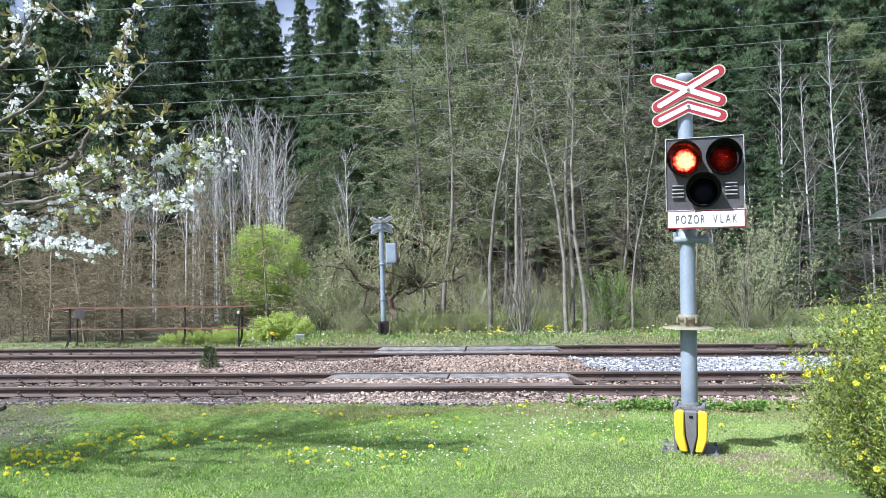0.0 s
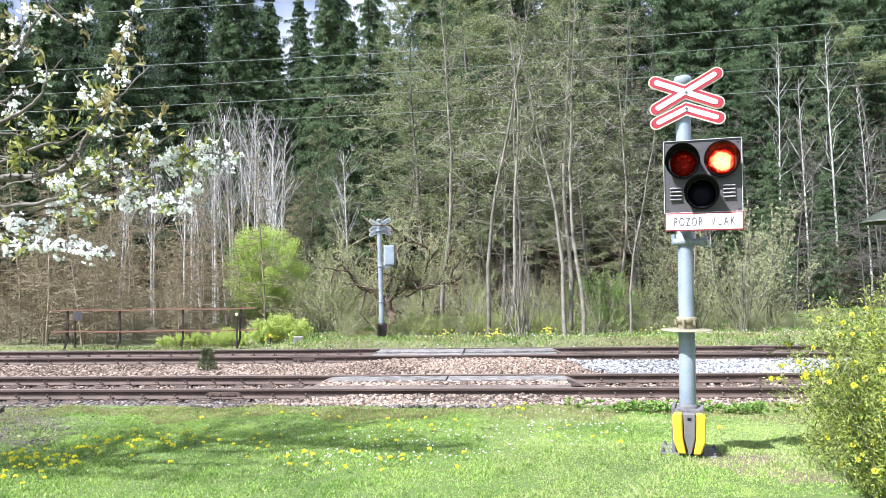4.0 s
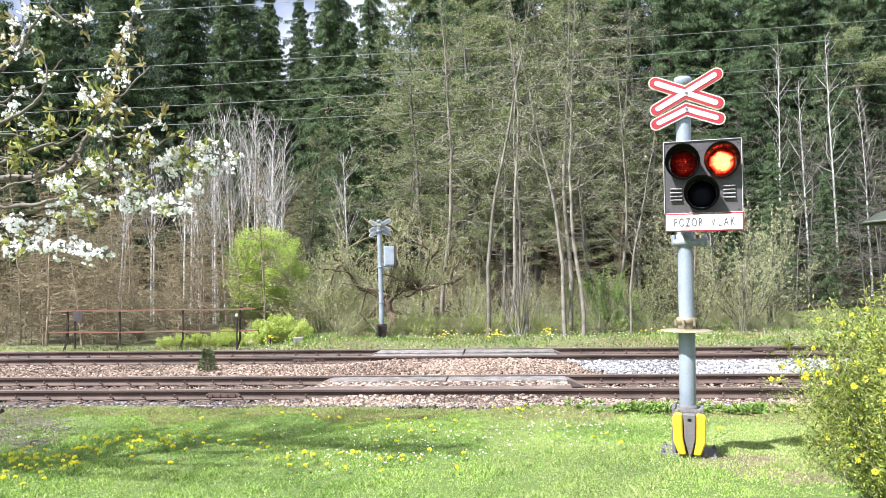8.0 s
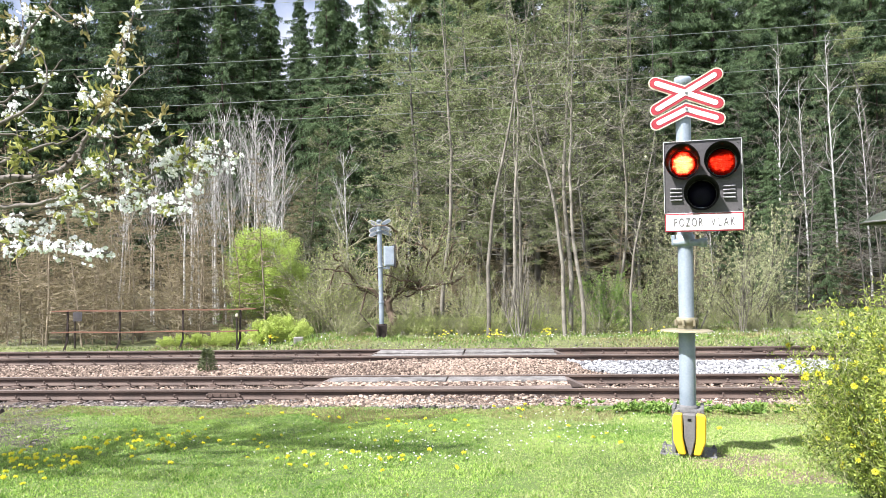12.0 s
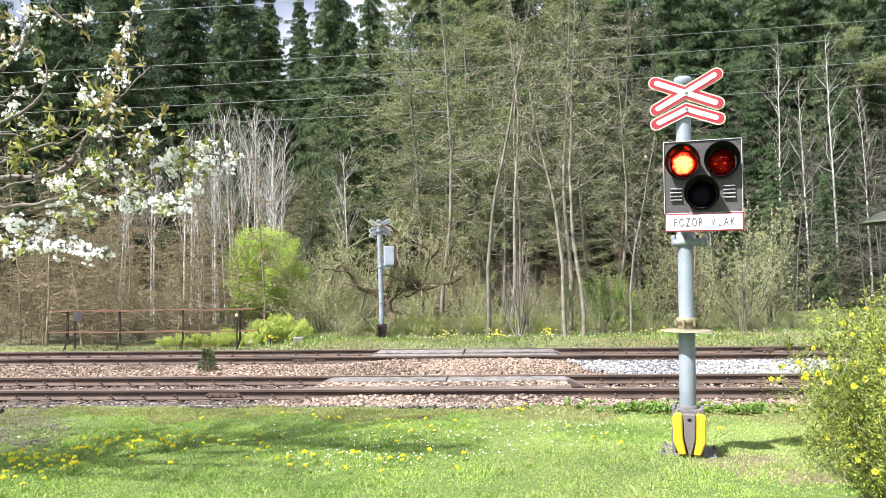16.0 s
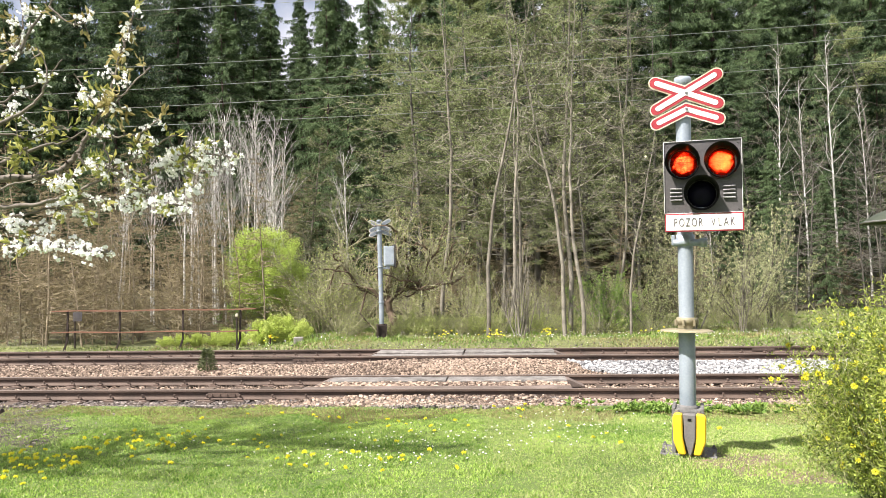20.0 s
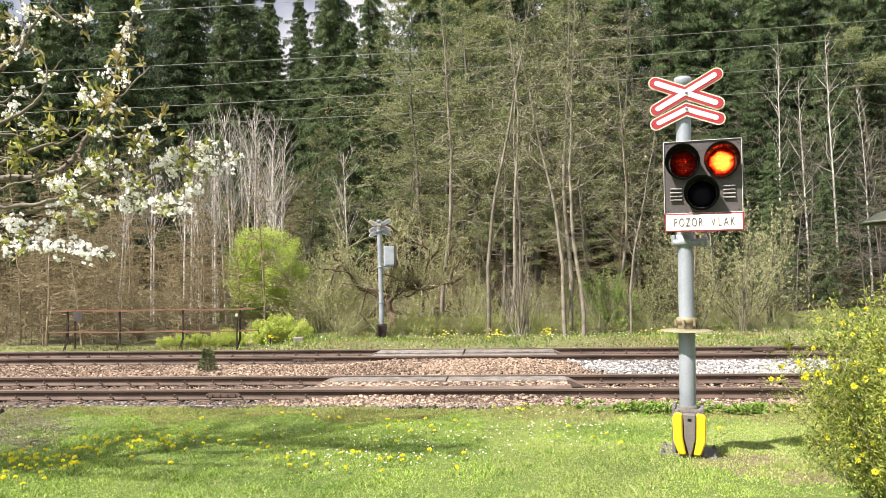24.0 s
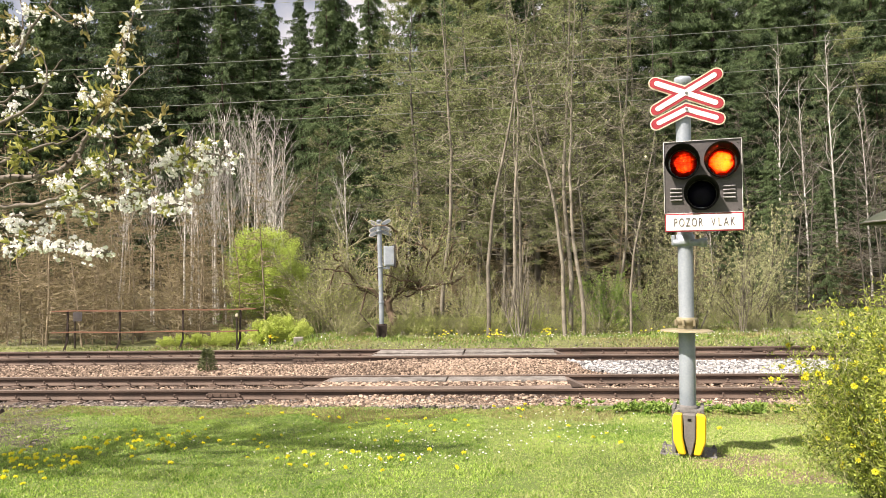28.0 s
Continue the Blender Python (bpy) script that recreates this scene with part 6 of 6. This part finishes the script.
def cherry():
    P = Plant(91)
    g = P.rng
    clusters, leaf_seats, leaf_ax, rosy_seats, rosy_ax = [], [], [], [], []

    def limb(pts, r0, r1, n=5):
        """A smooth limb through the given points."""
        pts = [np.array(p, float) for p in pts]
        out = []
        for i in range(len(pts) - 1):
            p0, p1, p2, p3 = pts[max(0, i - 1)], pts[i], pts[i + 1], pts[min(len(pts) - 1, i + 2)]
            for k in range(n):
                t = k / n
                out.append(0.5 * (2 * p1 + (p2 - p0) * t + (2 * p0 - 5 * p1 + 4 * p2 - p3) * t * t + (3 * p1 - p0 - 3 * p2 + p3) * t ** 3))
        out.append(pts[-1])
        out = [o + g.normal(0, 0.003, 3) for o in out]
        m = len(out) - 1
        for i in range(m):
            P.wood.append((out[i], out[i + 1], r1 + (r0 - r1) * (1 - i / m) ** 1.5, r1 + (r0 - r1) * (1 - (i + 1) / m) ** 1.5))
        return out

    def dress(path, start, shoots, bloom, leafy, size=1.0, P=P, clusters=clusters, leaf_seats=leaf_seats, leaf_ax=leaf_ax):
        """Side shoots with flower clusters and young leaves."""
        m = len(path)
        for _ in range(shoots):
            i = g.integers(int(start * (m - 1)), m)
            p = path[i]
            d = unit(path[min(m - 1, i + 1)] - path[max(0, i - 1)] + g.normal(0, 0.55, 3) + np.array([0, 0, 0.2]))
            tw = P.stem(p, d, g.uniform(0.05, 0.22) * size, 0.0045, 0.0022, 3, 0.12, 0.03, True)
            tip = tw[-1]
            if g.uniform() < bloom:
                clusters.append((tip[0] + np.array([0, 0, -0.012]), g.uniform(0.75, 1.1)))
            if g.uniform() < leafy:
                for _ in range(g.integers(4, 8)):
                    leaf_seats.append(tip[0] + g.normal(0, 0.012, 3))
                    leaf_ax.append(tip[1] + g.normal(0, 0.55, 3) + np.array([0, 0, -0.15]))

    def blossom_kinds():
        made = []
        for k in range(6):
            c, ax = [], []
            for _ in range(g.integers(6, 10)):
                o = g.normal(0, 0.021, 3)
                nor = unit(o + g.normal(0, 0.01, 3))
                u = unit(np.cross(nor, g.normal(size=3)))
                w = np.cross(nor, u)
                for s in range(5):
                    t = 2 * math.pi * s / 5
                    c.append(o)
                    ax.append(u * math.cos(t) + w * math.sin(t) + nor * 0.45)
            v, f = blades(np.array(c), np.array(ax), 0.0158, 0.0148, g, 0.12)
            made.append(flat_mesh("blossom", v, f, M["petal"]))
        return made

    def leaf_mesh(seats, axes, material):
        n = len(seats)
        v, f = blades(np.array(seats), np.array(axes), g.uniform(0.032, 0.060, n), g.uniform(0.014, 0.023, n), g, 0.3)
        return flat_mesh("foliage", v, f, material)

    kinds = blossom_kinds()
    ob = thing("cherry_tree", "flowering cherry with white blossom and bronze-green young leaves", "tree")

    def spray(pts, r, start, shoots, bloom, leafy, reach, tint):
        """A thin bough of its own, which the wind stirs; its origin is where it leaves its limb."""
        own, cl, ls, la = Plant(int(shoots * 7 + 1000 * r)), [], [], []
        o = np.array(pts[0], float)
        keep = len(P.wood)
        path = limb([np.array(p, float) - o for p in pts], r, 0.004)
        own.wood, P.wood[keep:] = P.wood[keep:], []
        dress(path, start, shoots, bloom, leafy, reach, P=own, clusters=cl, leaf_seats=ls, leaf_ax=la)
        sp = piece("bough", own.mesh("bough", own.wood + own.twigs, 5, M["cherrybark"]), ob, pose(*o))
        tagged(piece("foliage", leaf_mesh(ls, la, M["rosy"] if tint else M["bronze"]), sp), kind="stuff")
        for i, (p, s) in enumerate(cl):
            piece("blossom", kinds[i % 6], sp, pose(*p, 0, 0, g.uniform(0, 360)) @ Matrix.Scale(s, 4))
        SPRAYS.append((sp, o))

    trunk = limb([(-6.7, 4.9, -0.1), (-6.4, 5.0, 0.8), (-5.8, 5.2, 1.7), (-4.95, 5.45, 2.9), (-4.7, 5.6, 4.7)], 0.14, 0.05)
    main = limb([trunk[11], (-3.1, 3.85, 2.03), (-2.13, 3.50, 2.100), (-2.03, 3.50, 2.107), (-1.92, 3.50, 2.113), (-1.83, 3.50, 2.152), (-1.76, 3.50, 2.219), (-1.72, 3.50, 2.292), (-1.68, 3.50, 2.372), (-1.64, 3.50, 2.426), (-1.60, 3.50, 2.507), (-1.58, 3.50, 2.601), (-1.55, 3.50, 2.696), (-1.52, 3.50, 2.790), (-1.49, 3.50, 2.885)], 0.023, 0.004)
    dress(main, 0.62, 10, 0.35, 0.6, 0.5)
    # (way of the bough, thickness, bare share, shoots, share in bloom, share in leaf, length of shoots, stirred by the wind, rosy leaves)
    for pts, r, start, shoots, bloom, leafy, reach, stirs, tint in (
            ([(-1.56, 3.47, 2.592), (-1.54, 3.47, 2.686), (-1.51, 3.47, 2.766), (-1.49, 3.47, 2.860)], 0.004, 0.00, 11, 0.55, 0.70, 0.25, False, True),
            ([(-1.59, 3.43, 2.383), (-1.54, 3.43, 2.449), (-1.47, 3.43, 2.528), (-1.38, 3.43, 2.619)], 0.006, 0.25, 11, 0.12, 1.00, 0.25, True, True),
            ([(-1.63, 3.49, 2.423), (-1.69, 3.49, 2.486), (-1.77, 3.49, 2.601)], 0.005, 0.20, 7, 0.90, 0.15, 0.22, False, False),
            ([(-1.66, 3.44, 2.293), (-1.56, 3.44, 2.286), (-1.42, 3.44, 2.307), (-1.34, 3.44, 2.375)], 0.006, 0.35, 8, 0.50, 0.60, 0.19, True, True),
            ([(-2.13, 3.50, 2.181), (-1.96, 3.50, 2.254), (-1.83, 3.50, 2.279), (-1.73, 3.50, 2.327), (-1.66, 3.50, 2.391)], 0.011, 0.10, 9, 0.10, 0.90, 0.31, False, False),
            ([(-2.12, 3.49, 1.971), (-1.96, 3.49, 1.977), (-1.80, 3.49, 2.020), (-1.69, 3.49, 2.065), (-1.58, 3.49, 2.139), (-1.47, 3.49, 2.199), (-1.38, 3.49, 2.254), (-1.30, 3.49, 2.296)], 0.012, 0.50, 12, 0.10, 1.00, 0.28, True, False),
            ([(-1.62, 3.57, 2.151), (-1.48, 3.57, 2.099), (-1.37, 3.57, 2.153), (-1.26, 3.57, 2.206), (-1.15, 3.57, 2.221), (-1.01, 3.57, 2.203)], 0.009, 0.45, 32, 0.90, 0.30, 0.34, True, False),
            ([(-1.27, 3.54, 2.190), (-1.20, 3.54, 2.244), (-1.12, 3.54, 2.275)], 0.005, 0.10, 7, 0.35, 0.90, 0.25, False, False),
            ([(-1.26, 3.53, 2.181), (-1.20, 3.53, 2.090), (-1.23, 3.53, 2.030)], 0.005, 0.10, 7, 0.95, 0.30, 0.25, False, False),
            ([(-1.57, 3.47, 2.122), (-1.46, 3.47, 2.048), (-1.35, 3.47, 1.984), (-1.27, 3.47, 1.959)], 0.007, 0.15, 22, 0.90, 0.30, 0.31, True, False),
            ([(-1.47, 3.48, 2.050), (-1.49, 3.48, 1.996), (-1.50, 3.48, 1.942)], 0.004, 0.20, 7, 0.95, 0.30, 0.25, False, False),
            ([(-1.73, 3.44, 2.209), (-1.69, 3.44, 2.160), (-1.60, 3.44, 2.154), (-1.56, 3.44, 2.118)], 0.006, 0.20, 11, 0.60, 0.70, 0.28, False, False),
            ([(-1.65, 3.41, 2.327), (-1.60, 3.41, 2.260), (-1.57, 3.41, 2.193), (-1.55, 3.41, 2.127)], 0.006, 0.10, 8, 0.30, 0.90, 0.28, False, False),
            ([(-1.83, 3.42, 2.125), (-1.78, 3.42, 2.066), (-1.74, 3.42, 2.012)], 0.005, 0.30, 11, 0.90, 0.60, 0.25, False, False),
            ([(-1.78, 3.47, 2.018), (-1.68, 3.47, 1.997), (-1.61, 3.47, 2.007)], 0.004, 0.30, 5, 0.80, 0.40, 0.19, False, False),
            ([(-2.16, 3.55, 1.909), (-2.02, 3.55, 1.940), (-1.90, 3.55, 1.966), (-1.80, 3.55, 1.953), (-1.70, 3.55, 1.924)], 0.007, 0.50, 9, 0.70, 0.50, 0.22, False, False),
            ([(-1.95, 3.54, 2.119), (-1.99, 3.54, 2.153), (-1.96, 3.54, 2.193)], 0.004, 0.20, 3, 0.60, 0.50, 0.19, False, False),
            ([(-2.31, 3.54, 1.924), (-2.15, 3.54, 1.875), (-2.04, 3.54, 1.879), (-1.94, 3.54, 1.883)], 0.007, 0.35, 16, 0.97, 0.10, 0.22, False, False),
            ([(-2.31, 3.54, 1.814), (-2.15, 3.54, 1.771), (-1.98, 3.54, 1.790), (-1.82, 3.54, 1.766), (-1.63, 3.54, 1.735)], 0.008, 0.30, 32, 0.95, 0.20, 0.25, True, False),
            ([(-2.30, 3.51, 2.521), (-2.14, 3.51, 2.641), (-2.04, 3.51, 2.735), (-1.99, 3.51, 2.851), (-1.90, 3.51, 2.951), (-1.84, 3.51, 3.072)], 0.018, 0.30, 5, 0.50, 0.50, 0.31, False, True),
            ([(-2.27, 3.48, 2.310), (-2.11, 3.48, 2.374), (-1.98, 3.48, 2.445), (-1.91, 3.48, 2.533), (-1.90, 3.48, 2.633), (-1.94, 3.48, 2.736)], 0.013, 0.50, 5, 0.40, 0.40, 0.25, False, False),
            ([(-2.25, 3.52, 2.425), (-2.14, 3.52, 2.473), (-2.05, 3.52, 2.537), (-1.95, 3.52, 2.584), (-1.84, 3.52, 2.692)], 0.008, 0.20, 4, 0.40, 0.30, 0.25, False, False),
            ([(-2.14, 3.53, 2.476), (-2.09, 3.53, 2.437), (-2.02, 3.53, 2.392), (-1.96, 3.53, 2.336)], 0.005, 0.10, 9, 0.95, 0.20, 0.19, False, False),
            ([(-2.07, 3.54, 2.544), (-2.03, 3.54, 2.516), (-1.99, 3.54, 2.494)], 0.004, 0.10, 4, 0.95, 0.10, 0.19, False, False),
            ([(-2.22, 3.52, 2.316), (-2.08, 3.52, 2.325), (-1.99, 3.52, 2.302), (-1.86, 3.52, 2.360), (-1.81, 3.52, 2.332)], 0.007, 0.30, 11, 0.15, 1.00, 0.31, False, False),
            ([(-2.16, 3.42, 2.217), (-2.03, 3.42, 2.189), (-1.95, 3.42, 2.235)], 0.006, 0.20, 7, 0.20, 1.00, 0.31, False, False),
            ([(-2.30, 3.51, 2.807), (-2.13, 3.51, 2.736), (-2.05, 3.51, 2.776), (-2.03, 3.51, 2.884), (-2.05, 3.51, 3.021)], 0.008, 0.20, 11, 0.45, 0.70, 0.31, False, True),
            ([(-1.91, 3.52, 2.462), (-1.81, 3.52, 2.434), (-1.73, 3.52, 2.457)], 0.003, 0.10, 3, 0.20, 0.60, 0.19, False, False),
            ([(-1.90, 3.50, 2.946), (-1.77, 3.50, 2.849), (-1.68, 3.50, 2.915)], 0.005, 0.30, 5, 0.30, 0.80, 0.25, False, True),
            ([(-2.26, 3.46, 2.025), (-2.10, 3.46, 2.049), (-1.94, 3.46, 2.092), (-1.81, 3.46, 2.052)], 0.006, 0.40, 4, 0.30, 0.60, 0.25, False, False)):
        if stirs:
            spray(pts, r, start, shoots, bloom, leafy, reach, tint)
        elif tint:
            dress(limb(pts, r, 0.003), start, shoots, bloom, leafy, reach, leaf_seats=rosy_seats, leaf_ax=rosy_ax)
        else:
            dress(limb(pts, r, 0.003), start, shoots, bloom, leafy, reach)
    # the unseen high crown over and beside the lens, set to shade the lawn
    for i in range(85):
        p = trunk[g.integers(13, len(trunk))]
        a = g.uniform(0, 6.283)
        d = unit(np.array([math.cos(a) + 0.45, math.sin(a), g.uniform(0.2, 0.9)]))
        pts, ok = [p], True
        for k in range(4):
            pts.append(pts[-1] + d * g.uniform(0.35, 0.65))
            d = unit(d + g.normal(0, 0.16, 3) + np.array([0, 0, 0.10]))
            if in_view(pts[-1]) or pts[-1][1] < 4.3:
                ok = False
        if ok:
            path = limb(pts, 0.030, 0.006, 3)
            dress(path, 0.3, 18, 0.5, 0.6, 1.8)
    # further unseen boughs, added to shade the lawn's left side
    for i in range(30):
        p = trunk[g.integers(13, len(trunk))]
        d = unit(np.array([g.uniform(-1.0, 0.1), g.uniform(-0.1, 1.0), g.uniform(0.0, 0.6)]))
        pts = [p]
        for k in range(4):
            pts.append(pts[-1] + d * g.uniform(0.4, 0.8))
            d = unit(d + g.normal(0, 0.16, 3) + np.array([0, 0, 0.05]))
        if not any(in_view(q) for q in pts):
            dress(limb(pts, 0.028, 0.006, 3), 0.3, 18, 0.5, 0.7, 1.8)
    piece("trunk", P.mesh("trunk", P.wood, 7, M["cherrybark"]), ob, None, "trunk and limbs with ringed grey-brown bark")
    tagged(piece("branchwork", P.mesh("branchwork", P.twigs, 4, M["cherrybark"]), ob), kind="stuff")
    tagged(piece("foliage", leaf_mesh(leaf_seats, leaf_ax, M["bronze"]), ob), kind="stuff")
    tagged(piece("foliage", leaf_mesh(rosy_seats, rosy_ax, M["rosy"]), ob, None, "bronze-tinted young leaves"), kind="stuff")
    near, far = [], []
    for p, s in clusters:
        (near if in_view(p) else far).append((p, s))
    for i, (p, s) in enumerate(near):
        piece("blossom", kinds[i % 6], ob, pose(*p, 0, 0, g.uniform(0, 360)) @ Matrix.Scale(s, 4))
    # out-of-view blossom, with larger petals to thicken the shade it casts
    seats = np.array([p for p, _ in far])
    c = np.repeat(seats, 10, axis=0) + g.normal(0, 0.035, (len(seats) * 10, 3))
    v, f = blades(c, g.normal(size=c.shape), 0.04, 0.035, g)
    tagged(piece("distant_blossom", flat_mesh("distant_blossom", v, f, M["petal"]), ob), kind="stuff")
    return ob


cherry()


# ---- what moves ----
def motions():
    """The two red lamps flash in turn: an added bladed wheel turns open before each steadily lit bulb and closes again.
    """
    period, first = 1.2415, 0.105
    for (ob, x, y, z), phase in zip(SHUTTERS, (0.5, 0.0)):
        rows, t = [], first + (phase - 1.0) * period
        marks = []
        while t < 28.6:
            marks += [(t - 0.07, 0.0), (t + 0.06, 16.0), (t + 0.16, 22.5), (t + 0.52, 22.5), (t + 0.64, 7.5), (t + 0.74, 2.0), (t + 0.92, 0.2)]
            t += period
        marks = sorted(marks)
        inside = [(a, b) for a, b in marks if 0.0 < a < 28.0]
        ts, vs = [a for a, _ in marks], [b for _, b in marks]
        rows = [(0.0, float(np.interp(0.0, ts, vs)))] + inside + [(28.0, float(np.interp(28.0, ts, vs)))]
        walk(ob, [(a, pose(x, y, z, 0, b, 0)) for a, b in rows])
    # the light cherry boughs nod a little in the wind
    for i, (ob, o) in enumerate(SPRAYS):
        rows = []
        for k in range(47):
            t = 28.0 * k / 46
            a = 0.22 * math.sin(t * 2.9 + i * 2.1) * (0.6 + 0.4 * math.sin(t * 0.7 + i)) + 0.10 * math.sin(t * 5.3 + i)
            rows.append((t, pose(*o, 0.4 * a, a, 0.7 * a)))
        walk(ob, rows)


motions()
